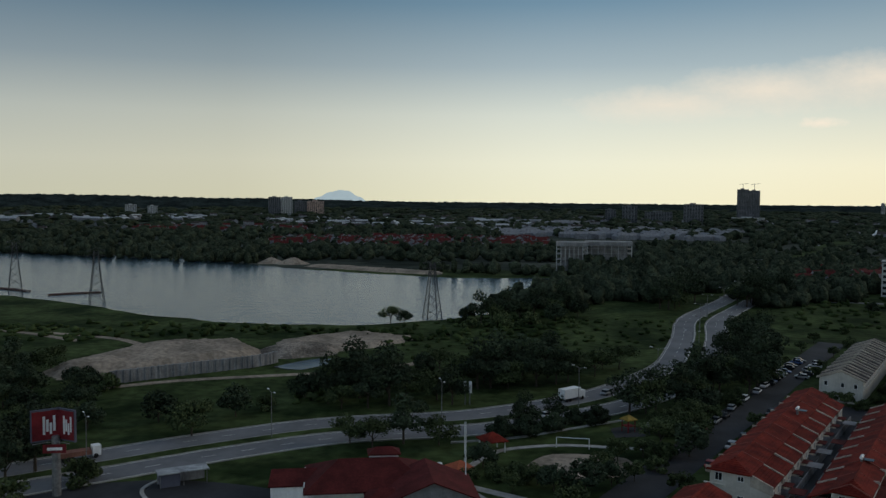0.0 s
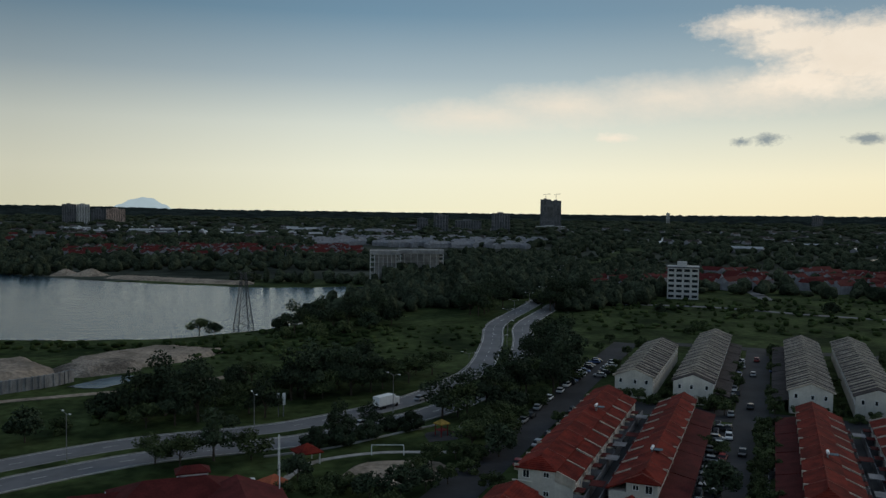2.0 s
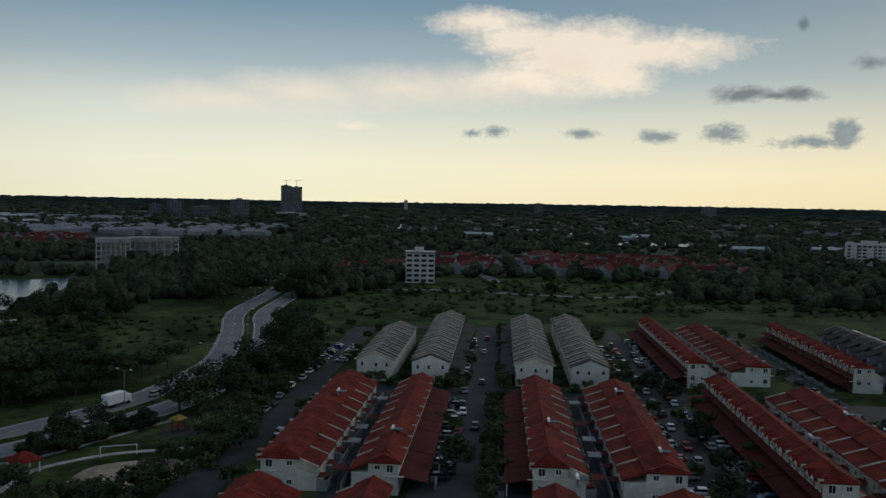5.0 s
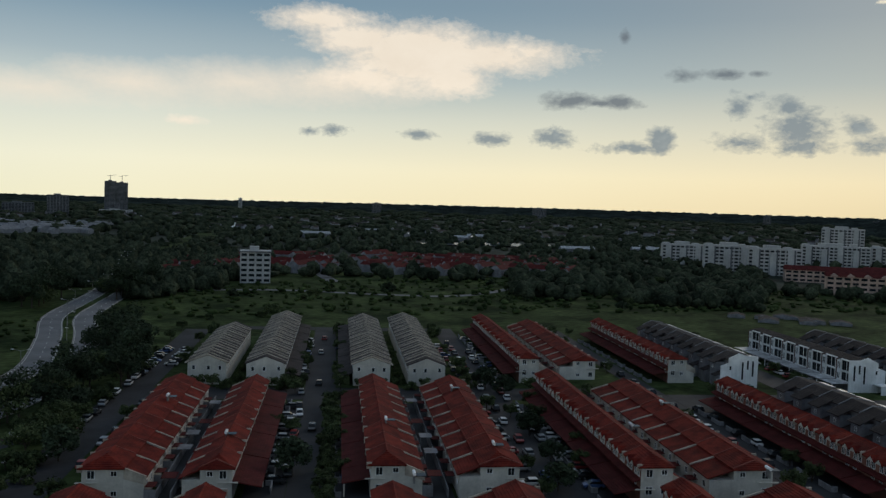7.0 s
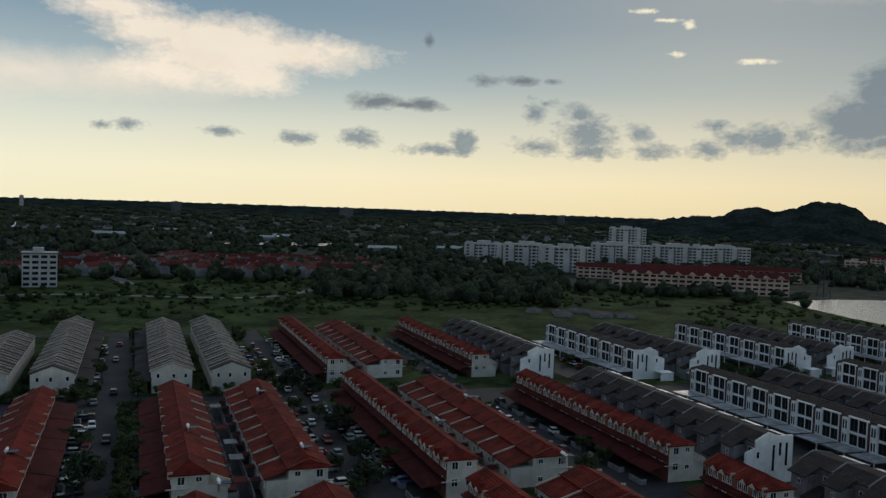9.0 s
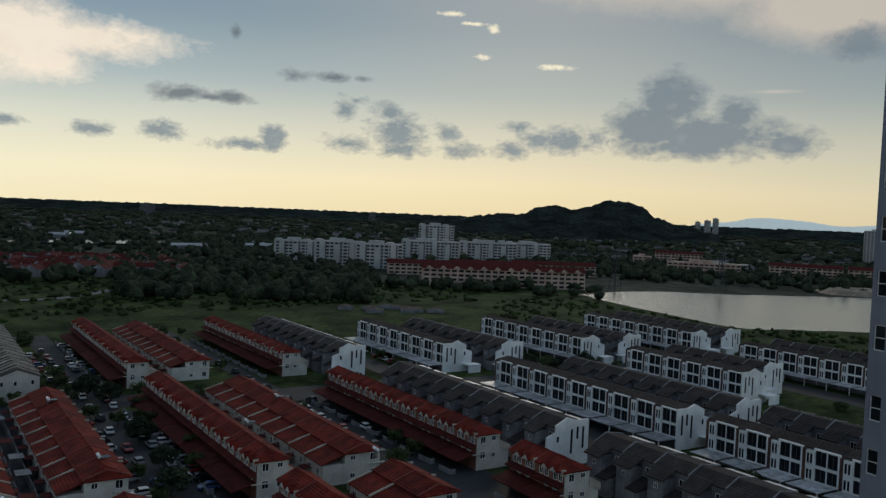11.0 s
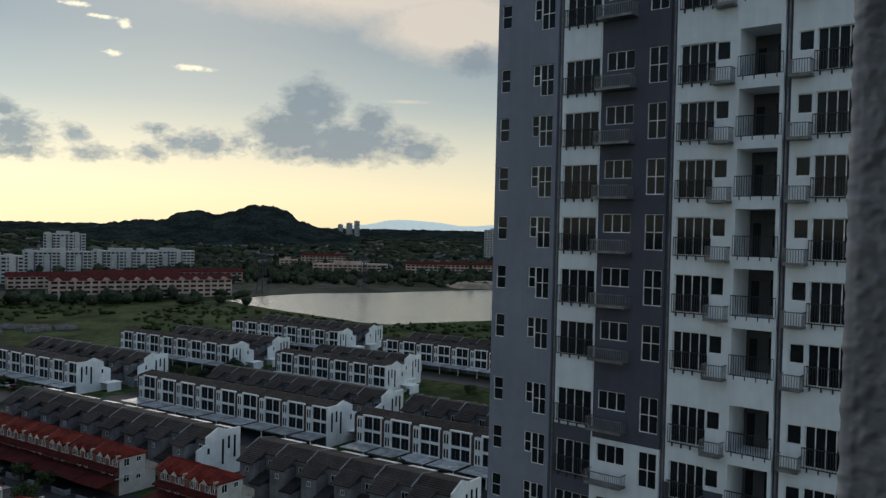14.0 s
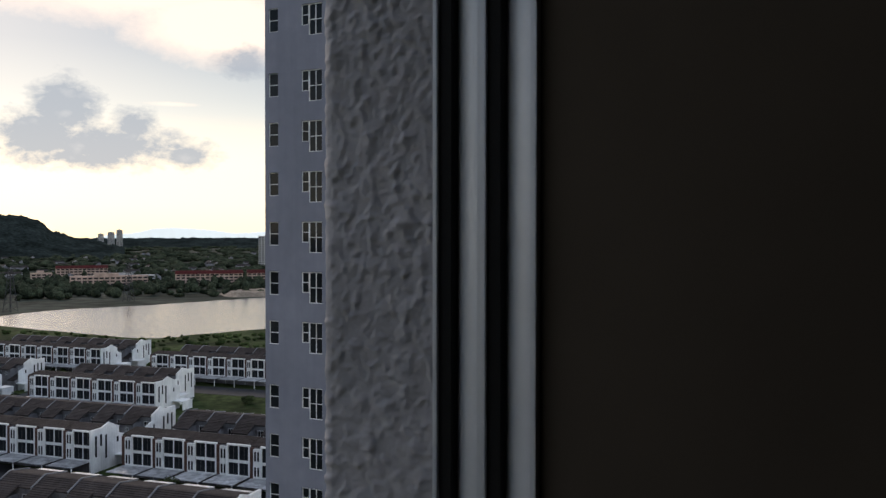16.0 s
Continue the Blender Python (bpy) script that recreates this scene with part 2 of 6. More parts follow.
M_HOUSE = material("cream_white_house_paint", (0.56, 0.53, 0.47), 0.85, size=3.0, spots=(0.82, 1.06), grain=0.08, bump=0.1, streak=0.08, random_tint=0.08)
M_CREAM = material("cream_plaster", (0.42, 0.365, 0.30), 0.8, size=2.5, grain=0.1, streak=0.15)
M_CEMENT = material("grey_cement_render", (0.21, 0.21, 0.22), 0.85, size=2.5, grain=0.12, streak=0.2, random_tint=0.12)
M_BROWNWALL = material("red_brown_wall_paint", (0.22, 0.10, 0.075), 0.8, size=2.5, grain=0.12)
M_BRONZE = material("dark_bronze_frame", (0.10, 0.095, 0.095), 0.5, size=1.0, grain=0.1)
M_BROWNPANEL = material("brown_timber_panel", (0.085, 0.045, 0.035), 0.6, size=1.0, grain=0.2)
M_AWNING = material("weathered_metal_awning", (0.52, 0.53, 0.54), 0.5, 0.3, size=1.5, spots=(0.6, 1.15), grain=0.15, streak=0.2, random_tint=0.25)
M_GLASS = material("dark_window_glass", (0.015, 0.018, 0.021), 0.06, spec=0.16, size=0.8, grain=0.1, bump=0)
M_FRAME = material("white_window_frame", (0.72, 0.72, 0.71), 0.5, size=0.5, grain=0.05, bump=0)
M_METAL = material("galvanised_steel", (0.22, 0.22, 0.225), 0.5, 0.6, size=0.6, grain=0.15)
M_BLACKRAIL = material("dark_rail_steel", (0.05, 0.05, 0.055), 0.45, 0.4, size=0.5, grain=0.1)
M_TGREY = material("blue_grey_wall_paint", (0.225, 0.235, 0.285), 0.85, size=5, spots=(0.92, 1.06), grain=0.05, bump=0.15, bump_size=0.03, streak=0.06)
M_TDARK = material("charcoal_wall_paint", (0.085, 0.088, 0.115), 0.85, size=5, spots=(0.92, 1.08), grain=0.05, bump=0.15, bump_size=0.03, streak=0.06)
M_TWHITE = material("tower_white_paint", (0.74, 0.77, 0.80), 0.85, size=5, spots=(0.94, 1.03), grain=0.04, bump=0.1, bump_size=0.02, streak=0.08)
M_INSIDE = material("balcony_shade_grey", (0.10, 0.10, 0.10), 0.9, size=3, grain=0.1)
M_LEAF = material("leaf_green", (0.044, 0.062, 0.028), 0.8, spec=0.06, size=1.4, spots=(0.5, 1.5), tint=(0.056, 0.072, 0.030), grain=0.4, bump=0, random_tint=0.3)
M_LEAF_DARK = material("dark_leaf_green", (0.034, 0.047, 0.027), 0.85, spec=0.06, size=1.4, spots=(0.5, 1.5), grain=0.4, bump=0, random_tint=0.3)
M_WOODS = material("far_woodland", (0.026, 0.036, 0.023), 0.95, spec=0.02, size=9, spots=(0.5, 1.5), tint=(0.038, 0.047, 0.029), grain=0.6, bump=1.0, bump_size=0.9)
M_BARK = material("bark", (0.07, 0.055, 0.042), 0.9, size=0.5, grain=0.3, bump=0.6)
M_ROUGHCAST = material("grey_roughcast_render", (0.32, 0.32, 0.345), 0.9, size=0.12, spots=(0.85, 1.1), grain=0.1, bump=0.35, bump_size=0.003)
M_ALU = material("brushed_aluminium", (0.50, 0.53, 0.58), 0.45, 0.25, size=0.3, spots=(0.9, 1.05), grain=0.05, bump=0.05, bump_size=0.001)
M_RUBBER = material("black_rubber_seal", (0.012, 0.012, 0.013), 0.7, size=0.2, grain=0.1, bump=0)
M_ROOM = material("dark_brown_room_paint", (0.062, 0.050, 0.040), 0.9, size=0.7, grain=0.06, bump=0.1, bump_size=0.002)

water_m = bpy.data.materials.new("rippled_water")
water_m.use_nodes = True
t = water_m.node_tree
b = t.nodes["Principled BSDF"]
b.inputs["Base Color"].default_value, b.inputs["Roughness"].default_value = (0.02, 0.04, 0.055, 1), 0.2
n1 = t.nodes.new("ShaderNodeTexNoise")
mp = t.nodes.new("ShaderNodeMapping")
mp.inputs["Scale"].default_value = (0.35, 0.75, 1)
t.links.new(t.nodes.new("ShaderNodeNewGeometry").outputs["Position"], mp.inputs[0])
t.links.new(mp.outputs[0], n1.inputs["Vector"])
n1.inputs["Scale"].default_value, n1.inputs["Detail"].default_value = 0.35, 8
bp = t.nodes.new("ShaderNodeBump")
bp.inputs["Strength"].default_value, bp.inputs["Distance"].default_value = 0.6, 0.7
t.links.new(n1.outputs[0], bp.inputs["Height"])
t.links.new(bp.outputs[0], b.inputs["Normal"])

# ---- mesh helpers ----


def box(bm, x0, x1, y0, y1, z0, z1, mat=0):
    vs = [bm.verts.new(p) for p in ((x0, y0, z0), (x1, y0, z0), (x1, y1, z0), (x0, y1, z0), (x0, y0, z1), (x1, y0, z1), (x1, y1, z1), (x0, y1, z1))]
    for q in ((3, 2, 1, 0), (4, 5, 6, 7), (0, 1, 5, 4), (1, 2, 6, 5), (2, 3, 7, 6), (3, 0, 4, 7)):
        bm.faces.new([vs[i] for i in q]).material_index = mat


def prism(bm, outline, y0, y1, mat=0):
    """A solid: an outline in x, z drawn along y."""
    a = [bm.verts.new((x, y0, z)) for x, z in outline]
    c = [bm.verts.new((x, y1, z)) for x, z in outline]
    k = len(outline)
    bm.faces.new(a).material_index = mat
    bm.faces.new(c[::-1]).material_index = mat
    for i in range(k):
        bm.faces.new((a[i], c[i], c[(i + 1) % k], a[(i + 1) % k])).material_index = mat


def tube(bm, p, q, r, sides=6, r2=None):
    p, q = Vector(p), Vector(q)
    r2 = r if r2 is None else r2
    d = (q - p).normalized()
    e = d.orthogonal().normalized()
    g = d.cross(e)
    a = [bm.verts.new(p + (e * math.cos(k) + g * math.sin(k)) * r) for k in (2 * math.pi * i / sides for i in range(sides))]
    c = [bm.verts.new(q + (e * math.cos(k) + g * math.sin(k)) * r2) for k in (2 * math.pi * i / sides for i in range(sides))]
    for i in range(sides):
        bm.faces.new((a[i], a[(i + 1) % sides], c[(i + 1) % sides], c[i]))
    bm.faces.new(a[::-1])
    bm.faces.new(c)


def mesh_of(name, bm, *mats):
    bmesh.ops.recalc_face_normals(bm, faces=bm.faces)
    me = bpy.data.meshes.new(name)
    bm.to_mesh(me)
    bm.free()
    for m in mats:
        me.materials.append(m)
    return me


def part(name, bm, mat, parent=None, label="", at=None):
    ob = new(name, mesh_of(name, bm, mat))
    if parent is not None:
        ob.parent = parent
    if at is not None:
        ob.matrix_basis = at
    if label:
        ob["label"] = label
    return ob


def again(ob, parent, at):
    """Another object on the mesh of ob, with its children, under parent."""
    c = copy_thing(ob, at)
    c.parent = parent
    return c


def shape(*boxes):
    bm = bmesh.new()
    for b6 in boxes:
        box(bm, *b6)
    return bm


def thing(name, label, category, at=None, group="", kind=""):
    ob = new(name)
    if at is not None:
        ob.matrix_basis = at
    return tagged(ob, label, category, group, kind)


U = Vector((math.sin(radians(34)), math.cos(radians(34)), 0))    # along the terraces
V = Vector((math.cos(radians(34)), -math.sin(radians(34)), 0))   # across them


def est(w, s, z=0.0, turn=0):
    """A pose on the estate: w across the terraces, s along them; turn 180 faces the other way."""
    p = V * w + U * s
    return pose(p.x, p.y, z, 0, 0, -34 + turn)


def at_est(w, s, z=0.0):
    p = V * w + U * s
    return Vector((p.x, p.y, z))


def spline(points, step=4.0):
    """A smooth line through plan points."""
    ps = [Vector((*p, 0)) for p in points]
    ps = [ps[0] * 2 - ps[1]] + ps + [ps[-1] * 2 - ps[-2]]
    line = []
    for i in range(1, len(ps) - 2):
        k = max(2, int((ps[i + 1] - ps[i]).length / step))
        for j in range(k):
            u = j / k
            a, b, c, d = ps[i - 1:i + 3]
            line.append(0.5 * (2 * b + (c - a) * u + (2 * a - 5 * b + 4 * c - d) * u * u + (3 * b - a - 3 * c + d) * u ** 3))
    return line + [ps[-2]]


def ribbon(line, left, right, z0, z1):
    """A band along a line, from offset left to offset right (metres to the right of the line), standing from z0 to z1."""
    bm = bmesh.new()
    prev = None
    for i, p in enumerate(line):
        d = (line[min(i + 1, len(line) - 1)] - line[max(i - 1, 0)]).normalized()
        r = Vector((d.y, -d.x, 0))
        row = [bm.verts.new((*(p + r * o).xy, z)) for o, z in ((left, z0), (left, z1), (right, z1), (right, z0))]
        if prev:
            for k in range(3):
                bm.faces.new((prev[k], row[k], row[k + 1], prev[k + 1]))
        prev = row
    return bm


def patch(outline, z, wobble=2.0, step=6.0, seed=0):
    """A flat sheet with a smooth, uneven rim."""
    line = spline(list(outline) + [outline[0]], step)[:-1]
    bm = bmesh.new()
    vs = []
    for p in line:
        n = noise.noise_vector(Vector((p.x * 0.05, p.y * 0.05, seed)))
        vs.append(bm.verts.new((p.x + n.x * wobble, p.y + n.y * wobble, z)))
    f = bm.faces.new(vs)
    bmesh.ops.triangulate(bm, faces=[f])
    return bm


def structure(name, bm, mat, label=""):
    return tagged(part(name, bm, mat), label, kind="structure")

# ---- ground, water, roads ----
bm = bmesh.new()
RINGS = (0, 60, 140, 260, 420, 620, 900, 1300, 1900, 2700, 3600, 4700)
SPOKES = 72
centre = bm.verts.new((0, 0, 0))
prev = None
for r in RINGS[1:]:
    row = [bm.verts.new((r * math.cos(2 * math.pi * k / SPOKES), r * math.sin(2 * math.pi * k / SPOKES), 0)) for k in range(SPOKES)]
    for k in range(SPOKES):
        if prev:
            bm.faces.new((prev[k], row[k], row[(k + 1) % SPOKES], prev[(k + 1) % SPOKES])).material_index = 1 if r > 700 else 0
        else:
            bm.faces.new((centre, row[k], row[(k + 1) % SPOKES]))
    prev = row
ground = tagged(new("ground", mesh_of("ground", bm, M_GRASS, M_LAND)), "dark green meadow and wooded plain to the horizon", kind="structure")

structure("water", patch([(-600, 560), (-400, 500), (-227, 436), (-116, 360), (-42, 340), (-10, 358), (17, 376), (50, 440), (78, 500), (74, 551), (2, 557), (-98, 609), (-171, 671), (-257, 726), (-396, 762), (-620, 800)], 0.06, 5), water_m, "grey-blue rippled lake behind the embankment")
structure("water", patch([(577, 144), (520, 95), (459, 33), (470, 0), (500, -60), (540, -140), (760, -160), (790, -60), (743, -50), (680, 40), (640, 110)], 0.06, 5, seed=3), water_m, "pale still pond beside the new terraces")

HIGHWAY = [(-330, 20), (-230, 70), (-150, 112), (-100, 138), (-68, 159), (-48, 173), (-25, 186), (0, 192), (12, 196), (31, 207), (47, 220), (64, 241), (79, 266), (97, 315), (108, 351), (118, 374), (134, 402), (160, 448), (184, 500), (225, 600), (300, 760)]
hw = spline(HIGHWAY)
road = structure("road", ribbon(hw, -10.6, -1.8, -0.2, 0.10), M_ROAD, "grey dual carriageway with painted edge lines")
structure("road", ribbon(hw, 1.8, 10.6, -0.2, 0.10), M_ROAD, "grey dual carriageway with painted edge lines")
structure("median", ribbon(hw, -1.8, 1.8, -0.2, 0.22), M_GRASS, "grassed median strip between kerbs")
for o in (-1.95, 1.75):
    structure("kerb", ribbon(hw, o, o + 0.2, 0, 0.26), M_PAVE, "pale concrete kerb")
for o in (-10.75, 10.55):
    structure("kerb", ribbon(hw, o, o + 0.2, 0, 0.24), M_PAVE, "pale concrete kerb")
for o in (-10.1, -2.3, 2.2, 10.0):
    structure("road_line", ribbon(hw, o, o + 0.16, 0.10, 0.106), M_PAINT_LINE, "worn white edge line")


def dashes(line, offset, z, on=3, gap=5):
    bm = bmesh.new()
    acc = 0.0
    for i in range(1, len(line)):
        p, q = line[i - 1], line[i]
        acc += (q - p).length
        if acc > on + gap:
            acc = 0.0
            d = (q - p).normalized()
            r = Vector((d.y, -d.x, 0))
            c = p + r * offset
            a = [c - r * 0.08, c + r * 0.08, c + r * 0.08 + d * on, c - r * 0.08 + d * on]
            bm.faces.new([bm.verts.new((*v.xy, z)) for v in a])
    return bm


for o in (-6.2, 6.2):
    structure("lane_dashes", dashes(hw, o, 0.106), M_PAINT_LINE, "worn white lane dashes")


def street(w0, w1, s0, s1, label="dark asphalt estate street"):
    bm = bmesh.new()
    box(bm, w0, w1, s0, s1, -0.2, 0.05)
    ob = structure("road", bm, M_ASPHALT, label)
    ob.matrix_basis = est(0, 0)
    return ob


def pad(w0, w1, s0, s1, mat, z, name="pavement", label="pale concrete yards in front of terraces"):
    bm = bmesh.new()
    box(bm, w0, w1, s0, s1, -0.2, z)
    ob = structure(name, bm, mat, label)
    ob.matrix_basis = est(0, 0)
    return ob


for w0, w1, s0, s1 in ((-58, -48.5, 40, 336), (-8.2, 0.2, 40, 345), (39, 47, 40, 345), (86.5, 92.5, 40, 345), (130, 140, 40, 310), (184, 196, 60, 310), (240, 252, 60, 310)):
    street(w0, w1, s0, s1)
for w0, w1, s0, s1 in ((-48.4, 39 - 47.3, 219, 233), (0.3, 38.9, 219, 233), (47.1, 86.4, 219, 233), (92.6, 129.9, 206, 226), (140.1, 183.9, 206, 220), (196.1, 239.9, 206, 220), (-48.4, -8.3, 337, 345), (0.3, 38.9, 337, 345)):
    street(w0, w1, s0, s1)
for w0, w1 in ((-31.0, -25.9), (16.4, 21.6), (62.0, 64.8)):
    pad(w0, w1, 110, 215, M_ASPHALT, 0.06, label="narrow dark back lane")
for w0, w1 in ((0.3, 6.9), (-15.6, -8.3), (32.5, 38.9), (47.1, 54.3), (79.6, 86.4), (92.6, 101.5), (140.1, 150.5), (124.5, 129.9)):
    pad(w0, w1, 60, 213, M_ASPHALT, 0.03)

# ---- terraced houses ----


def window(parent, x, y, z, wide, high, side, frame_m=None, name="window", bars=1):
    """A framed window in a wall; side: -x, +x, -y or +y, the way it faces."""
    key = (round(wide, 2), round(high, 2), bars, frame_m)
    turn = {"-x": 0, "+x": 180, "-y": 90, "+y": -90}[side]
    m = pose(x, y, z, 0, 0, turn)
    if key in WINDOWS:
        return again(WINDOWS[key], parent, m)
    f = 0.09
    bm = shape((-0.09, 0.03, -wide / 2, wide / 2, -f, 0), (-0.09, 0.03, -wide / 2, wide / 2, high, high + f), (-0.09, 0.03, -wide / 2 - f, -wide / 2, -f, high + f), (-0.09, 0.03, wide / 2, wide / 2 + f, -f, high + f))
    for i in range(bars):
        c = -wide / 2 + wide * (i + 1) / (bars + 1)
        box(bm, -0.07, 0.03, c - 0.035, c + 0.035, 0, high)
    if wide < 1.14:
        box(bm, -0.03, 0.0, -wide / 2, wide / 2, 0, high, 1)
    w = part(name, bm, frame_m or M_FRAME, parent, at=m)
    if wide < 1.14:
        w.data.materials.append(M_GLASS)
    else:
        part("pane", shape((-0.03, 0.0, -wide / 2, wide / 2, 0, high)), M_GLASS, w)
    WINDOWS[key] = w
    return w


WINDOWS = {}
P = 7.9    # width of a house


def slope(bm, x0, z0, x1, z1, y0, y1):
    if z0 > z1:
        x0, z0, x1, z1 = x1, z1, x0, z0
    tiled(bm, x0, z0, x1, z1, y0, y1)


def tiled(bm, x0, z0, x1, z1, y0, y1, step=0.5):
    """A roof slope in one piece, with its tile courses as low steps; from the eave to the ridge."""
    k = max(2, int(math.hypot(x1 - x0, z1 - z0) / step))
    top = []
    for i in range(k):
        for f, up in ((i / k, 0.26), ((i + 1) / k, 0.17)):
            top.append((x0 + (x1 - x0) * f, z0 + (z1 - z0) * f + up))
    prism(bm, [(x0, z0), *top, (x1, z1)][::-1], y0, y1)


def block8(bm, plan, low, top):
    """A solid on a four-cornered plan with its own height at each corner."""
    a = [bm.verts.new((x, y, z)) for (x, y), z in zip(plan, low)]
    c = [bm.verts.new((x, y, z)) for (x, y), z in zip(plan, top)]
    bm.faces.new(a[::-1])
    bm.faces.new(c)
    for i in range(4):
        bm.faces.new((a[i], a[(i + 1) % 4], c[(i + 1) % 4], c[i]))


def hipped(bm, x0, z0, x1, z1, ye, yi, yf, step=0.5):
    """A tiled slope from the eave x0 to the ridge x1, cut back at its end from ye at the eave to yi at the ridge."""
    k = max(2, int(math.hypot(x1 - x0, z1 - z0) / step))
    for i in range(k):
        a, b = i / k, (i + 1) / k
        xa, xb, za, zb = x0 + (x1 - x0) * a, x0 + (x1 - x0) * b, z0 + (z1 - z0) * a, z0 + (z1 - z0) * b
        ya, yb = ye + (yi - ye) * a, ye + (yi - ye) * b
        block8(bm, [(xa, ya), (xb, yb), (xb, yf), (xa, yf)], (za, zb, zb, za), (za + 0.26, zb + 0.17, zb + 0.17, za + 0.26))
    bmesh.ops.remove_doubles(bm, verts=bm.verts, dist=0.0005)


def red_house(end='', front=True, gablets=False, deep=9.8, main=6.4, pitch=P, roof_m=None):
    """Two storeys; front on -x with a porch roof, main gable roof, lean-to back roof."""
    roof_m = roof_m or M_TILE_RED
    mid = main * 0.49
    label = "two-storey terraced house with red tiled roofs and white walls" if not end else "end terraced house with red tiled roofs and white gable wall"
    h = thing("terraced_house", label, "house")
    up = 1.5 if gablets else 0.0
    wall = bmesh.new()
    if end:
        prism(wall, [(0, 0), (main, 0), (main, 5.9 + up), (0, 5.9 + up)], 0.0, pitch)
    else:
        prism(wall, [(0, 0), (main, 0), (main, 5.9 + up), (mid, 7.2 + up), (0, 5.9 + up)], 0.0, pitch)
    part("wall", wall, M_BROWNWALL if gablets else M_HOUSE, h)
    part("back_wall", shape((main, deep - 0.4, 0.0, pitch, 0, 3.9)), M_HOUSE, h)
    r = bmesh.new()
    ye, yi, yf = {"": (-0.12, -0.12, pitch - 0.12), "lo": (-0.5, 3.0, pitch - 0.12), "hi": (pitch + 0.5, pitch - 3.0, -0.12)}[end]
    hipped(r, -0.6, 5.7 + up, mid, 7.25 + up, ye, yi, yf)
    roof = part("roof", r, roof_m, h)
    r = bmesh.new()
    hipped(r, main + 0.3, 5.75 + up, mid, 7.25 + up, ye, yi, yf)
    part("rear_slope", r, roof_m, h)
    cap = bmesh.new()
    prism(cap, [(mid - 0.25, 7.40 + up), (mid, 7.60 + up), (mid + 0.25, 7.40 + up)], *sorted((yi - 0.02, yf)))
    part("ridge_cap", cap, roof_m, roof)
    if end:
        hp = bmesh.new()
        for k in range(7):
            a, b = k / 7, (k + 1) / 7
            ya, yb = ye + (yi - ye) * a, ye + (yi - ye) * b
            za, zb = 5.72 + up + 1.53 * a, 5.72 + up + 1.53 * b
            block8(hp, [(-0.6 + (mid + 0.6) * a, ya), (main + 0.3 + (mid - main - 0.3) * a, ya), (main + 0.3 + (mid - main - 0.3) * b, yb), (-0.6 + (mid + 0.6) * b, yb)], (za, za, zb, zb), (za + 0.26, za + 0.26, zb + 0.17, zb + 0.17))
        bmesh.ops.remove_doubles(hp, verts=hp.verts, dist=0.0005)
        part("hip_slope", hp, roof_m, h)
    ridge_tiles = bmesh.new()
    for x0, z0, x1, z1 in ((-0.55, 5.98 + up, mid, 7.5 + up), (mid, 7.5 + up, main + 0.25, 6.02 + up)):
        prism(ridge_tiles, [(x0, z0 - 0.12), (x1, z1 - 0.12), (x1, z1 + 0.06), (x0, z0 + 0.06)], pitch - 0.26, pitch - 0.02)
    part("verge_tiles", ridge_tiles, M_TILE_PALE, h, "paler line of ridge tiles over the party wall")
    part("party_wall_cap", shape((-0.75, 0.15, -0.16, 0.16, 5.2 + up, 6.35 + up)), M_CREAM, h, "cream party wall end at the eaves")
    b = bmesh.new()
    slope(b, main, 5.55, deep, 4.05, 0.25, pitch - 0.05)
    part("back_roof", b, roof_m, h)
    if not gablets:
        part("back_yard_wall", shape((deep - 0.4, deep + 1.5, -0.08, 0.08, 0, 2.1), (deep + 1.4, deep + 1.55, 0.08, pitch - 0.08, 0, 1.8)), M_CEMENT, h, "stained grey back yard wall")
        part("yard_roof", shape((deep - 0.4, deep + 1.3, 0.4, 3.0, 2.4, 2.5)), M_TILE_MAROON, h, "small maroon lean-to over the back yard")
    c = bmesh.new()
    prism(c, [(main, 4.0), (deep, 3.0), (deep, 4.5), (main, 6.0)], -0.17, 0.2)
    part("party_wall", c, M_CREAM, h, "cream raised party wall across the roof")
    if front:
        p = bmesh.new()
        slope(p, -4.6 if gablets else -5.0, 2.4, 0, 3.4, 0.05, pitch - 0.1)
        part("porch_roof", p, M_TILE_MAROON, h)
        part("yard_wall", shape((-6.3, -6.1, 0.0, 4.2, 0, 1.1), (-6.3, -5.0, -0.1, 0.1, 0, 1.1)), M_CEMENT, h, "low grey yard wall")
    for y in (0.4,) if front and not gablets else ():
        part("porch_post", shape((-4.7, -4.45, y - 0.14, y + 0.14, 0, 2.65)), M_HOUSE, h)
    if gablets:
        m = bmesh.new()
        slope(m, -1.3, 4.55, 0, 5.1, 0.0, pitch)
        part("canopy", m, M_TILE_MAROON, h)
        for y in (pitch / 2 - 1.5, pitch / 2 + 0.9):
            g = bmesh.new()
            prism(g, [(-0.95, 0), (0.95, 0), (0, 0.85)], -0.08, 0.1)
            part("gablet", g, M_HOUSE, h, "white triangular gablet on the eaves", pose(-0.75, y, 7.05, 0, 0, 90))
            g = bmesh.new()
            prism(g, [(-1.15, -0.05), (0, 0.95), (0, 1.1), (-1.15, 0.09)], -0.1, 2.6)
            prism(g, [(0, 0.95), (1.15, -0.05), (1.15, 0.09), (0, 1.1)], -0.1, 2.6)
            part("gablet_roof", g, roof_m, h, "", pose(-0.8, y, 7.05, 0, 0, -90))
        for y in (1.1, 2.5, pitch - 3.0, pitch - 1.5):
            window(h, 0, y, 5.55, 0.85, 1.4, "-x")
            if 2 < y < 6:
                window(h, 0, y, 3.7, 0.85, 0.8, "-x")
    elif front:
        for y in (2.0, pitch - 2.2):
            window(h, 0, y, 4.0, 1.8, 1.3, "-x", bars=2)
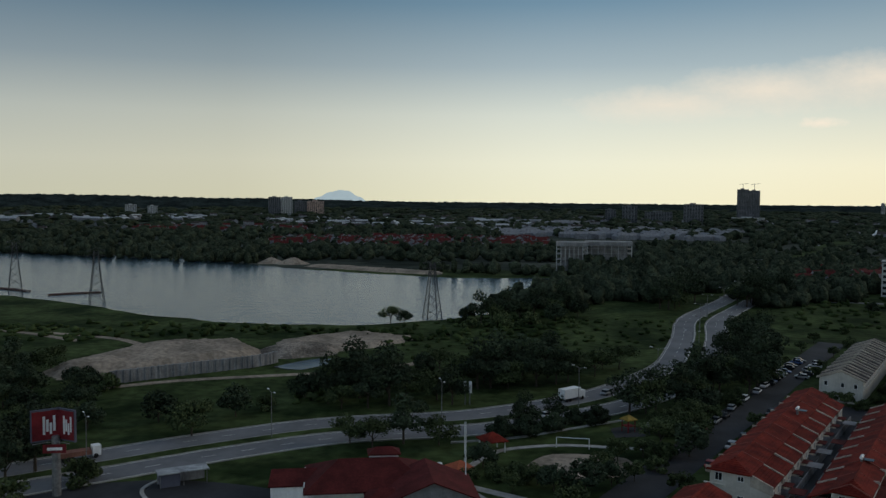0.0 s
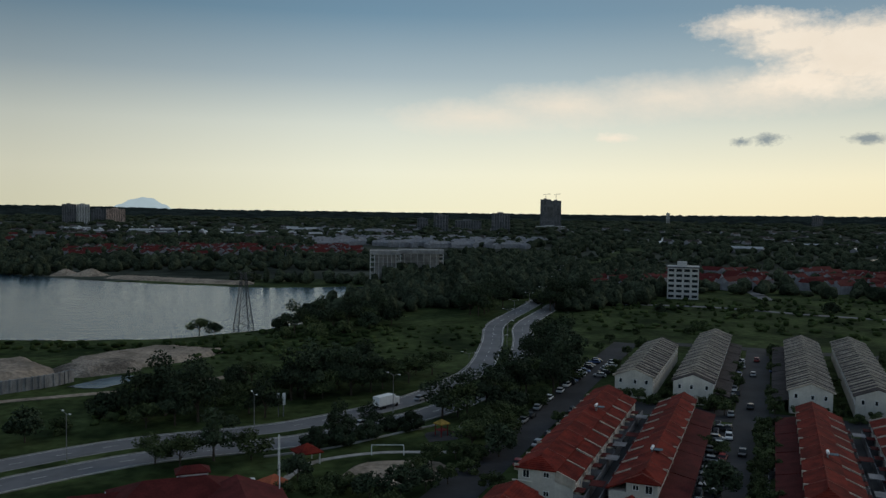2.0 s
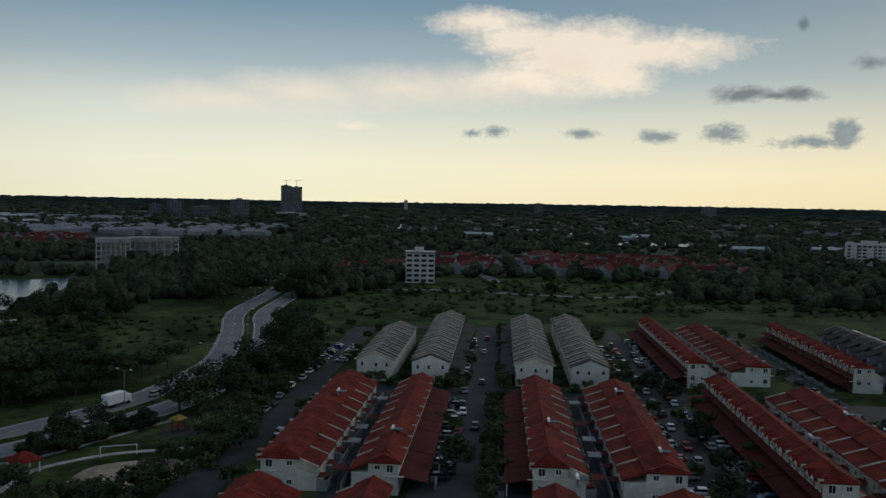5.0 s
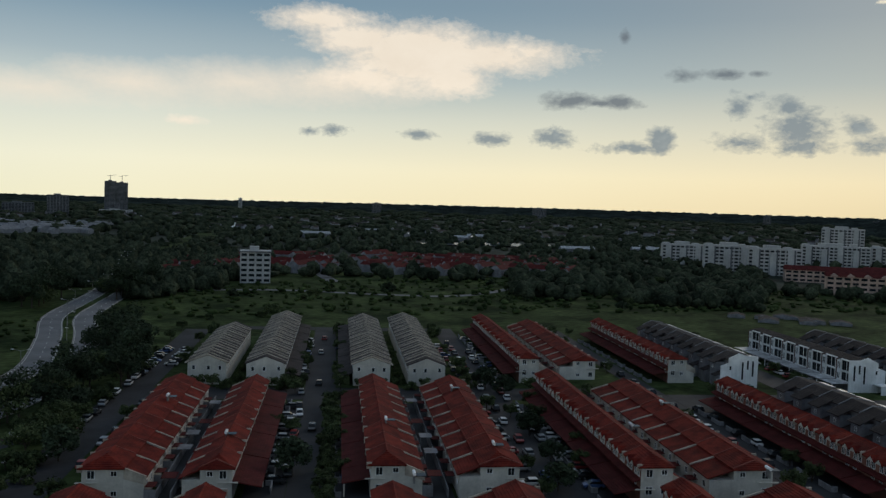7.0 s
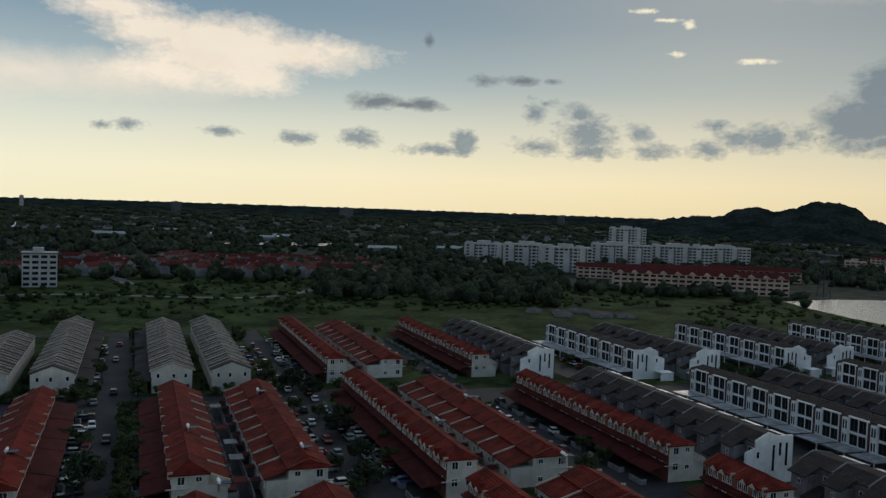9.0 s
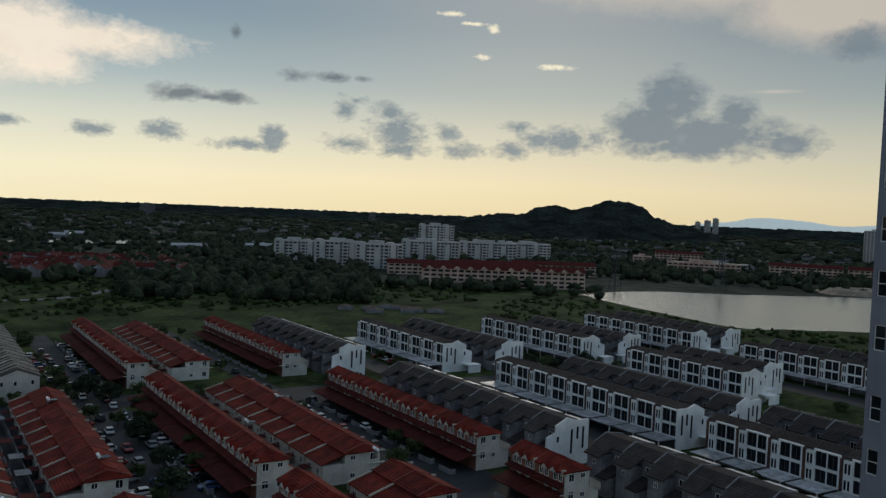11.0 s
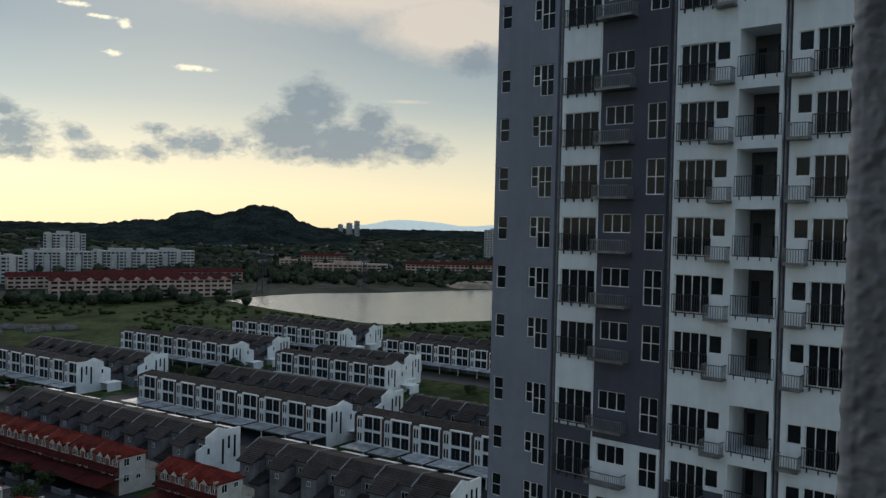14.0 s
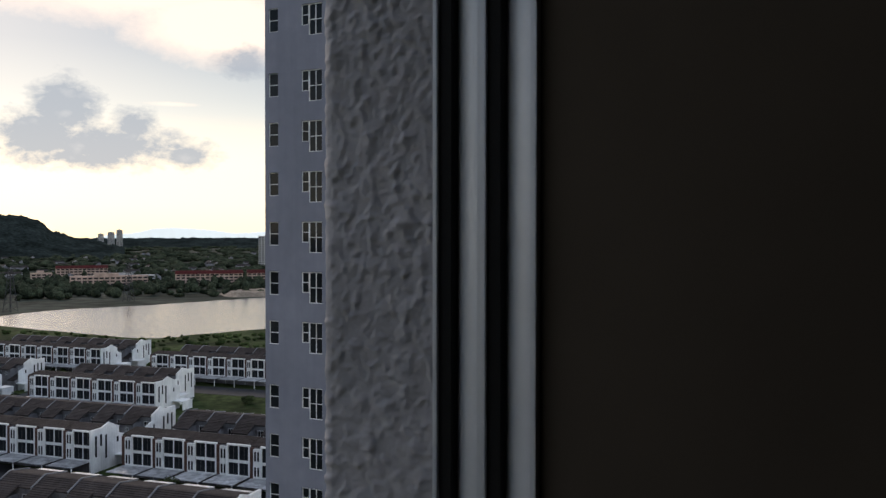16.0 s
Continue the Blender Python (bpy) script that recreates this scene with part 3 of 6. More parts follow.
    if not front:
        for y, w in ((1.9, 1.3), (pitch - 2.2, 0.9)):
            window(h, deep - 0.4, y, 2.1, w, 1.1, "+x")
    if end:
        ye, face, yo = (0, '-y', -1) if end == 'lo' else (pitch, '+y', 1)
        if gablets:
            g = bmesh.new()
            prism(g, [(0, 0), (main, 0), (main, 7.3), (0, 7.3)], ye, ye + 0.06 * yo)
            part("gable_wall", g, M_HOUSE, h)
            ye += 0.06 * yo
        for x, z in ((1.5, 4.1 + up), (main - 1.6, 4.5 + up), (1.5, 1.0 + up), (main - 1.6, 1.1 + up)):
            window(h, x, ye, z, 1.1 if x < 2 else 0.9, 1.3 if x < 2 else 0.8, face)
        r = bmesh.new()
        prism(r, [(-1.0, 3.35), (2.6, 3.35), (2.6, 3.5), (-1.0, 3.5)], ye, ye + 0.35 * yo)
        part("string_course", r, M_HOUSE, h)
    return h


def grey_house(end='', front=True, pitch=7.3):
    h = thing("terraced_house", "single-storey terraced house with banded grey tiled roof" if not end else "end terraced house with white gable and grey tiled roof", "house")
    wall = bmesh.new()
    prism(wall, [(-5.2, 0), (5.2, 0), (5.2, 6.0), (0, 8.0), (-5.2, 6.0)], 0, pitch)
    part("wall", wall, M_HOUSE, h)
    r = bmesh.new()
    slope(r, -5.7, 5.85, 0, 8.05, 0.0, pitch)
    part("roof", r, M_TILE_GREY, h)
    r = bmesh.new()
    slope(r, 5.7, 5.85, 0, 8.05, 0.0, pitch)
    part("rear_slope", r, M_TILE_GREY, h)
    c = bmesh.new()
    for s in (-1, 1):
        prism(c, [(s * 5.9, 5.9), (0, 8.15), (0, 8.6), (s * 5.9, 6.35)], -0.3, 0.25)
    part("party_wall", c, M_CREAM, h, "raised parapet band between roofs")
    c = bmesh.new()
    for s in (-1, 1):
        prism(c, [(s * 5.8, 5.95), (0, 8.15), (0, 8.5), (s * 5.8, 6.17)], pitch / 2 - 0.2, pitch / 2 + 0.2)
    part("roof_band", c, M_CREAM, h, "pale coping band across the roof")
    if front:
        p = bmesh.new()
        slope(p, -9.5, 2.6, -5.2, 3.5, 0.1, pitch - 0.1)
        part("porch_roof", p, M_TILE_GREY, h)
    for y in (0.4,) if front else ():
        part("porch_post", shape((-9.2, -8.95, y - 0.13, y + 0.13, 0, 2.65)), M_HOUSE, h)
    for y in (2.0, pitch - 2):
        if front:
            window(h, -5.2, y, 4.0, 1.6, 1.3, "-x", bars=1)
        else:
            window(h, 5.2, y, 3.6, 1.1, 1.1, "+x")
    if end:
        ye, face, yo = (0, '-y', -1) if end == 'lo' else (pitch, '+y', 1)
        for x, z in ((-3.6, 4.2), (0.4, 4.1), (3.5, 4.1)):
            window(h, x, ye, z, 0.7, 1.1, face, bars=0)
    return h


def finish_white(h, end, pitch, front=True):
    if front:
        part("awning", shape((-5.2, 0.6, 0.3, pitch - 0.6, 2.55, 2.67)), M_AWNING, h, "pale weathered metal car porch awning")
        part("porch_post", shape((-5.0, -4.8, 0.6, 0.84, 0, 2.55)), M_WHITE, h)
    else:
        bm = bmesh.new()
        prism(bm, [(-1.6, 8.5), (2.6, 9.25), (2.6, 9.37), (-1.6, 8.62)], 0.7, pitch - 1.6)
        part("awning", bm, M_AWNING, h, "pale weathered metal awning over the top terrace")
    if not front:
        window(h, 11.2, 2.8, 5.2, 0.7, 0.8, "+x")
    if end:
        ye, face, yo = (0, '-y', -1) if end == 'lo' else (pitch, '+y', 1)
        g = bmesh.new()
        prism(g, [(-0.3, 0), (11.2, 0), (11.2, 6.6), (8.8, 7.4), (8.8, 8.9), (5.6, 10.4), (3.2, 9.6), (-0.3, 9.6)], ye + 0.02 * yo, ye + 0.45 * yo)
        part("gable_wall", g, M_WHITE, h)
        for x, z, b in ((1.0, 3.5, 4.6), (2.6, 5.6, 2.6), (4.2, 2.6, 5.2), (8.0, 5.4, 1.2)):
            part("slot_window", shape((x, x + 0.55, min(ye + 0.4 * yo, ye + 0.49 * yo), max(ye + 0.4 * yo, ye + 0.49 * yo), z, z + b)), M_GLASS, h)
        s = bmesh.new()
        box(s, 7.5, 12.5, *sorted((ye + 0.46 * yo, ye + 4.2 * yo)), 2.5, 2.75)
        part("side_awning", s, M_WHITE, h)
        part("side_wall", shape((7.6, 12.4, *sorted((ye + 3.9 * yo, ye + 4.1 * yo)), 0, 2.5)), M_WHITE, h)
    return h


def white_house(end='', front=True, pitch=P):
    """Three storeys; on -x a white framed front with tall windows and fins, on +x a low back roof with a rear wing."""
    h = thing("terraced_house", "three-storey white terraced house with framed glazing and brown fins" if not end else "end three-storey house with white stepped gable and slot windows", "house")
    wall = bmesh.new()
    prism(wall, [(0.9, 0), (8.2, 0), (8.2, 8.3), (5.5, 9.6), (0.9, 8.9)], 0, pitch)
    part("wall", wall, M_CEMENT, h)
    f = bmesh.new()
    for y0, y1 in ((-0.2, 0.22), (5.0, 5.3)):
        box(f, 0.45, 0.95, y0, y1, 2.7, 9.3)
    box(f, 0.45, 0.95, 0.22, 5.0, 8.98, 9.3)
    box(f, 0.7, 0.95, 0.22, 5.0, 5.4, 6.0)
    box(f, 0.45, 0.95, 0.22, 5.0, 2.6, 2.9)
    box(f, 0.7, 0.95, 2.5, 2.72, 2.9, 8.98)
    if front:
        part("front_frame", f, M_WHITE, h)
        part("fin", shape((0.35, 0.95, 5.3, 5.5, 2.7, 8.7), (0.35, 0.95, 6.0, 6.2, 2.7, 8.7), (0.35, 0.95, 6.7, 6.9, 2.7, 8.7), (0.38, 0.95, 5.5, 6.7, 5.0, 6.1), (0.38, 0.95, 5.5, 6.7, 2.7, 3.1), (0.38, 0.95, 5.5, 6.7, 8.2, 8.7)), M_WHITE, h, "white slotted fin panel")
        part("panel", shape((0.4, 0.93, 6.9, 7.68, 2.7, 8.95)), M_BROWNPANEL, h, "brown timber panel beside the fins")
    for z, t in ((2.98, 2.34), (6.1, 2.75)) if front else ():
        window(h, 0.85, 1.36, z, 2.08, t, "-x", M_BRONZE, bars=1)
        window(h, 0.85, 3.86, z, 2.08, t, "-x", M_BRONZE, bars=1)
        window(h, 0.48, 6.1, z + 0.2, 1.1, 1.75, "-x", M_BRONZE, bars=0)
    r = bmesh.new()
    slope(r, 0.95, 8.95, 5.5, 9.75, 0, pitch)
    part("roof", r, M_TILE_DARK, h)
    r = bmesh.new()
    slope(r, 8.7, 8.23, 5.5, 9.75, 0.14, pitch - 0.14)
    part("rear_slope", r, M_TILE_DARK, h)
    if front:
        part("party_wall", shape((0.9, 8.2, -0.12, 0.12, 0, 8.0)), M_WHITE, h)
        return finish_white(h, end, pitch)
    part("rear_wing", shape((8.2, 11.2, 0.9, 4.6, 0, 7.1)), M_CEMENT, h)
    bm = bmesh.new()
    slope(bm, 11.9, 6.85, 8.1, 8.66, 0.5, 5.0)
    part("wing_roof", bm, M_TILE_DARK, h)
    window(h, 8.2, 6.2, 5.6, 1.3, 1.4, "+x")
    bm = bmesh.new()
    slope(bm, 12.6, 3.4, 8.2, 5.0, 4.65, pitch - 0.2)
    part("annex_roof", bm, M_TILE_DARK, h)
    part("annex", shape((8.2, 12.3, 4.6, pitch - 0.2, 0, 3.6)), M_CEMENT, h)
    bm = bmesh.new()
    prism(bm, [(0.95, 8.9), (5.5, 9.7), (8.8, 8.15), (8.8, 8.6), (5.5, 10.15), (0.95, 9.4)], -0.13, 0.13)
    part("party_wall", bm, M_CEMENT, h)
    return finish_white(h, end, pitch, False)


def terrace(make, w, s0, count, facing, pitch, group, front=True, **kw):
    """A row of houses along the estate; facing -1: fronts to lower w, 1: to higher w; its near gable stands at s0."""
    end = "lo" if facing < 0 else "hi"
    key = (make, facing, front, tuple(sorted(kw.items())), pitch)
    for i in range(count):
        z = -0.04 + 0.04 * math.sin(i * 2.7 + w)
        m = est(w, s0 + i * pitch, z) if facing < 0 else est(w, s0 + (i + 1) * pitch, z, 180)
        kind = key + (end if i == 0 else "",)
        if kind in MODELS:
            house = copy_thing(MODELS[kind], m)
        else:
            house = MODELS[kind] = make(end=end if i == 0 else "", front=front, pitch=pitch, **kw)
            house.matrix_basis = m
        house["group"] = group


MODELS = {}
# estate rows: fronts on the streets, backs on the lanes
G1 = "red-roofed terraces"
for w, s0, n, f, front, main, deep in ((-41.7, 145, 9, -1, False, 6.8, 10.5), (-17.0, 144.5, 9, 1, True, 5.3, 8.7), (6.6, 146, 9, -1, True, 6.0, 9.6), (33.0, 145, 9, 1, False, 7.0, 11.2), (79.2, 142, 9, 1, False, 7.4, 12.4),
                                       (-41.7, 117, 2, -1, False, 6.8, 10.5), (-17.0, 117, 2, 1, True, 5.3, 8.7), (6.6, 117, 2, -1, True, 6.0, 9.6), (33.0, 117, 2, 1, False, 7.0, 11.2), (79.2, 115, 2, 1, False, 7.4, 12.4), (78.2, 246, 10, 1, False, 7.0, 11.5)):
    terrace(red_house, w, s0, n, f, P, G1, front, main=main, deep=deep)
for w, s0, n in ((53.2, 139, 10), (99.4, 138, 9), (53.2, 113, 2), (99.4, 111, 2), (53.6, 241, 11), (99.6, 242, 10)):
    terrace(red_house, w, s0, n, -1, P, G1, True, gablets=True, main=5.8, deep=8.6)
G2 = "grey-roofed terraces"
for w, s0, n, f, front in ((-35.2, 237, 9, -1, False), (-19.2, 236, 13, 1, True), (10.2, 236, 13, -1, True), (25.7, 235, 13, 1, False)):
    terrace(grey_house, w, s0, n, f, 7.3, G2, front)
G3 = "white three-storey terraces"
for w, s0, n, f in ((124.5, 133, 9, 1), (150.5, 131, 9, -1), (180.0, 131, 8, 1), (207.0, 157, 6, -1), (234, 163, 5, 1), (124.5, 73.8, 6, 1), (150.5, 67.9, 7, -1), (180, 67.9, 7, 1),
                    (124.5, 236, 9, 1), (150.5, 230, 8, -1), (180.0, 226, 8, 1), (207, 226, 8, -1), (236.5, 226, 7, 1), (263, 224, 8, -1), (292, 224, 8, 1), (258, 143, 7, -1), (286, 143, 7, 1)):
    terrace(white_house, w, s0, n, f, P, G3, f < 0)

# ---- neighbouring tower ----
FACE = radians(221)
ALONG = Vector((math.sin(FACE), math.cos(FACE), 0))
TOWER = Vector((52.6, -6.55, 0)) - ALONG * 4.2
tower = thing("apartment_tower", "tall blue-grey and white apartment tower with balconies", "tower")
tower.matrix_basis = Matrix.Translation(TOWER) @ Matrix.Rotation(-(FACE - math.pi / 2), 4, "Z")
# local: x along the face (away from the corner), y = into the tower is +? (face at y = 0, outward -y)
part("body", shape((0.58, 16.35, 0.42, 24, 0, 92), (16.35, 18.85, 2.3, 24, 0, 92), (18.85, 40, 0.42, 24, 0, 92)), M_TGREY, tower)
TOPS = [75.95, 72.8, 69.65, 66.5, 62.4, 59.25, 56.1, 52.95, 49.8, 46.65, 42.55, 39.4, 36.25, 33.1, 29.95]   # window heads, storey by storey


def facade(x0, x1, z0, z1, holes, y0, y1, mat, name="facade"):
    """A wall slab with openings through it."""
    xs = sorted({x0, x1, *(v for h in holes for v in h[:2])})
    zs = sorted({z0, z1, *(v for h in holes for v in h[2:])})
    bm = bmesh.new()
    for k in range(len(zs) - 1):
        run = None
        for i in range(len(xs) - 1):
            cx, cz = (xs[i] + xs[i + 1]) / 2, (zs[k] + zs[k + 1]) / 2
            solid = not any(h[0] < cx < h[1] and h[2] < cz < h[3] for h in holes)
            if solid:
                run = [xs[i], xs[i + 1]] if run is None else [run[0], xs[i + 1]]
            if run and (not solid or i == len(xs) - 2):
                box(bm, run[0], run[1], y0, y1, zs[k], zs[k + 1])
                run = None
    bmesh.ops.remove_doubles(bm, verts=bm.verts, dist=0.0005)
    return part(name, bm, mat, tower)


MADE = {}


def casement(x0, x1, z0, z1, cols, rows, y, leaf=0.0):
    """A framed window: panes between white bars; leaf: an outer sash pushed open."""
    key = (round(x1 - x0, 2), round(z1 - z0, 2), cols, rows)
    m = pose(x0, y, z0)
    if key in MADE:
        return again(MADE[key], tower, m)
    w, h, f = x1 - x0, z1 - z0, 0.05
    bm = shape((0, w, 0, 0.09, 0, f), (0, w, 0, 0.09, h - f, h), (0, f, 0, 0.09, f, h - f), (w - f, w, 0, 0.09, f, h - f))
    for i in range(1, cols):
        box(bm, w * i / cols - f / 2, w * i / cols + f / 2, 0.01, 0.08, f, h - f)
    for i in range(1, rows):
        box(bm, f, w - f, 0.015, 0.075, h * i / rows - f / 2, h * i / rows + f / 2)
    win = part("window", bm, M_FRAME, tower, at=m)
    for i in range(cols):
        part("pane", shape((w * i / cols + 0.02, w * (i + 1) / cols - 0.02, 0.045, 0.055, 0.02, h - 0.02)), M_GLASS, win)
    MADE[key] = win
    return win


def railing(x0, x1, z, y, high=1.05, mat=None, slab=0.0, depth=0.0, gap=0.13, name="railing"):
    key = (name, round(x1 - x0, 2), high)
    m = pose(x0, y, z)
    if key in MADE:
        return again(MADE[key], tower, m)
    w = x1 - x0
    bm = shape((0, w, -0.03, 0.03, high - 0.05, high), (0, w, -0.025, 0.025, 0, 0.05))
    k = int(w / gap)
    for i in range(k + 1):
        x = w * i / k
        box(bm, x - 0.014, x + 0.014, -0.012, 0.012, 0.05, high - 0.05)
    if slab:
        box(bm, 0, w, -0.02, depth, -slab, 0)
        for xx in (0, w):
            box(bm, xx - 0.02, xx + 0.02, 0.03, depth, high - 0.05, high)
            for i in range(1, 5):
                box(bm, xx - 0.012, xx + 0.012, depth * i / 5 - 0.012, depth * i / 5 + 0.012, 0, high - 0.05)
    else:
        for i in range(4):
            x = w * (i + 0.5) / 4
            box(bm, x - 0.03, x + 0.03, -0.03, 0.06, -0.2, 0)
    MADE[key] = part(name, bm, mat or M_BLACKRAIL, tower, at=m)
    return MADE[key]


def section(x0, x1, spans, mat, y=0.0):
    """One vertical strip of the face; spans: (x0, x1, from head down, above head)."""
    for z0, z1, m in mat:
        holes = [(a, b, max(z0, t - d), min(z1, t + u)) for t in TOPS for a, b, d, u in spans if t + u > z0 and t - d < z1]
        facade(x0, x1, z0, z1, holes, y, 0.42, m)


section(0.58, 5.2, [(0.85, 1.6, 1.5, 0), (3.36, 3.9, 1.3, 0), (3.9, 4.9, 1.95, 0)], [(0, 92, M_TGREY)])
part("shadow_gap", shape((5.2, 5.57, 0.12, 0.42, 0, 92)), M_TDARK, tower, "dark recessed joint")
section(5.57, 8.2, [(5.74, 8.11, 2.05, 0)], [(0, 40.3, M_TDARK), (40.3, 92, M_TWHITE)], 0.04)
section(8.2, 12.6, [(8.61, 10.43, 0.9, 0.2), (11.31, 12.46, 1.85, 0.2)], [(0, 39.9, M_TWHITE), (39.9, 92, M_TDARK)], -0.05)
section(12.95, 16.35, [(13.19, 15.19, 2.05, 0.05), (15.24, 16.0, 1.0, 0)], [(0, 38.2, M_TDARK), (38.2, 92, M_TWHITE)], 0.0)
section(19.2, 24.4, [(19.5, 20.25, 1.0, 0), (20.4, 22.4, 2.05, 0.05)], [(0, 92, M_TWHITE)], 0.0)
part("shadow_gap", shape((12.6, 12.95, 0.12, 0.42, 0, 92)), M_TDARK, tower, "dark recessed joint")
part("shadow_gap", shape((18.85, 19.2, 0.12, 0.42, 0, 92)), M_TDARK, tower, "dark recessed joint")
part("wing", shape((24.4, 40, 0, 0.42, 0, 92)), M_TGREY, tower)
for x in (5.4, 8.26, 12.78, 19.0):
    bm = bmesh.new()
    tube(bm, (x, -0.02 if x == 8.26 else 0.1, 0), (x, -0.02 if x == 8.26 else 0.1, 92), 0.06, 8)
    part("rain_pipe", bm, M_TWHITE if x == 8.26 else M_METAL, tower, "slim rainwater pipe")
for t in TOPS:
    casement(0.85, 1.6, t - 1.5, t, 1, 2, 0.08)
    casement(3.36, 3.9, t - 1.3, t, 1, 2, 0.07)
    casement(3.9, 4.9, t - 1.95, t, 2, 2, 0.07)
    casement(5.74, 8.11, t - 2.05, t, 4, 1, 0.12)
    railing(5.66, 8.16, t - 2.05, -0.05)
    casement(8.61, 10.43, t - 0.9, t + 0.2, 3, 1, 0.02)
    railing(8.3, 10.6, t - 2.0, -0.85, 0.7, M_METAL, 0.1, 0.8, name="aircon_ledge")
    casement(11.31, 12.46, t - 1.85, t + 0.2, 2, 2, 0.02)
    casement(13.19, 15.19, t - 2.05, t + 0.05, 4, 1, 0.1)
    railing(13.1, 15.22, t - 2.1, -0.06)
    casement(15.24, 16.0, t - 1.0, t, 1, 1, 0.06)
    railing(15.2, 16.3, t - 2.25, -0.7, 0.75, M_METAL, 0.1, 0.7, name="aircon_ledge")
    casement(19.5, 20.25, t - 1.0, t, 1, 1, 0.06)
    railing(19.25, 20.3, t - 2.25, -0.7, 0.75, M_METAL, 0.1, 0.7, name="aircon_ledge")
    casement(20.4, 22.4, t - 2.05, t + 0.05, 4, 1, 0.1)
    railing(20.3, 22.5, t - 2.1, -0.06)
    # recessed balcony: slab edge, side piers, doorways in the shaded back wall
    railing(16.45, 18.8, t - 2.0, -0.1, 1.1)
# balconies
part("balcony_pier", shape((16.35, 16.55, -0.1, 2.2, 0, 92)), M_TWHITE, tower)
part("balcony_pier", shape((18.65, 18.85, -0.1, 2.2, 0, 92)), M_TWHITE, tower)
for i, t in enumerate(TOPS):
    low = TOPS[i + 1] + 0.5 if i + 1 < len(TOPS) else t - 2.6
    part("balcony_slab", shape((16.35, 18.85, -0.12, 2.2, low, t - 2.0)), M_TWHITE, tower)
    part("balcony_door", shape((16.75, 17.15, 2.0, 2.08, t - 2.0, t - 0.2), (17.8, 18.3, 2.0, 2.08, t - 1.5, t - 0.1)), M_GLASS, tower)
# shade of the deep balcony put into this wall's dark grey
part("balcony_back", shape((16.35, 18.85, 2.08, 2.3, 0, 92)), M_INSIDE, tower)

# ---- the room's own window ----
RIGHT = Vector((math.cos(radians(41)), -math.sin(radians(41)), 0))
room = Matrix.Translation(EYE + OUT * 0.156) @ Matrix.Rotation(radians(-41), 4, "Z")   # x right, y outward, z up; origin on the outer face


def roomwall(name, boxes, mat, label):
    ob = structure(name, shape(*boxes), mat, label)
    ob.matrix_basis = room
    return ob


roomwall("wall_outer", [(0.604, 4, -0.0996, 0, -3, 3)], M_ROUGHCAST, "grey roughcast outer wall around the window opening")
roomwall("wall_of_own_tower", [(-9, 6, -10, -0.02, -52, -3.02), (-9, 6, -10, -4.2, 3.02, 20), (-9, 6, -4.2, -0.02, 3.02, 20)], M_TGREY, "grey wall of the apartment tower that holds the window")
roomwall("wall_left", [(-4, -1.3, -0.0996, 0, -3, 3)], M_ROUGHCAST, "grey roughcast outer wall around the window opening")
roomwall("wall_below", [(-1.3, 0.604, -0.0996, 0, -3, -0.75)], M_ROUGHCAST, "grey roughcast outer wall below the window")
roomwall("wall_above", [(-1.3, 0.604, -0.0996, 0, 0.95, 3)], M_ROUGHCAST, "grey roughcast outer wall above the window")
# the lumpy render of the reveal, rounded into the outer face
NY, NZ = 90, 620
rows_v, faces_v = [], []
for j in range(NZ + 1):
    z = -0.40 + 0.80 * j / NZ
    for i in range(NY + 1):
        y = 0.03 - 0.1296 * i / NY
        r = Vector((y * 62, z * 62, 2.0))
        lump = max(0.0, noise.noise(r) + 0.1) * 0.0036 + max(0.0, noise.noise(r * 2.1) + 0.05) * 0.0034 + max(0.0, noise.noise(r * 4.3)) * 0.0016 + noise.noise(r * 9) * 0.0006
        lump *= 0.55 + 0.6 * max(0.0, noise.noise(Vector((y * 9, z * 7, 5))) + 0.45)
        if y > 0:   # wraps round the corner onto the outer face
            rows_v.append((0.602 + y, 0.004 + lump * 0.7, z))
        else:
            rows_v.append((0.602 - lump - 0.002 * min(1, -y / 0.004), y, z))
for j in range(NZ):
    for i in range(NY):
        a0 = j * (NY + 1) + i
        faces_v.append((a0, a0 + 1, a0 + NY + 2, a0 + NY + 1))
me = bpy.data.meshes.new("reveal")
me.from_pydata(rows_v, [], faces_v)
me.polygons.foreach_set("use_smooth", [True] * len(me.polygons))
me.materials.append(M_ROUGHCAST)
reveal = tagged(new("wall_reveal", me), "lumpy grey roughcast reveal of the window opening", kind="structure")
reveal.matrix_basis = room
# aluminium sliding-window jamb: two channels between raised lips
jamb = thing("window_frame", "aluminium sliding window jamb with two grooved tracks", "window frame", room)
Y0, Y1 = -0.0996, -0.186


def strip(name, a, b, x0, x1, mat, label=""):
    ya, yb = Y0 + (Y1 - Y0) * a, Y0 + (Y1 - Y0) * b
    bm = shape((x0, x1, yb, ya, -0.75, 0.95))
    bmesh.ops.bevel(bm, geom=bm.edges, offset=0.0006, segments=2, affect="EDGES")
    return part(name, bm, mat, jamb, label)


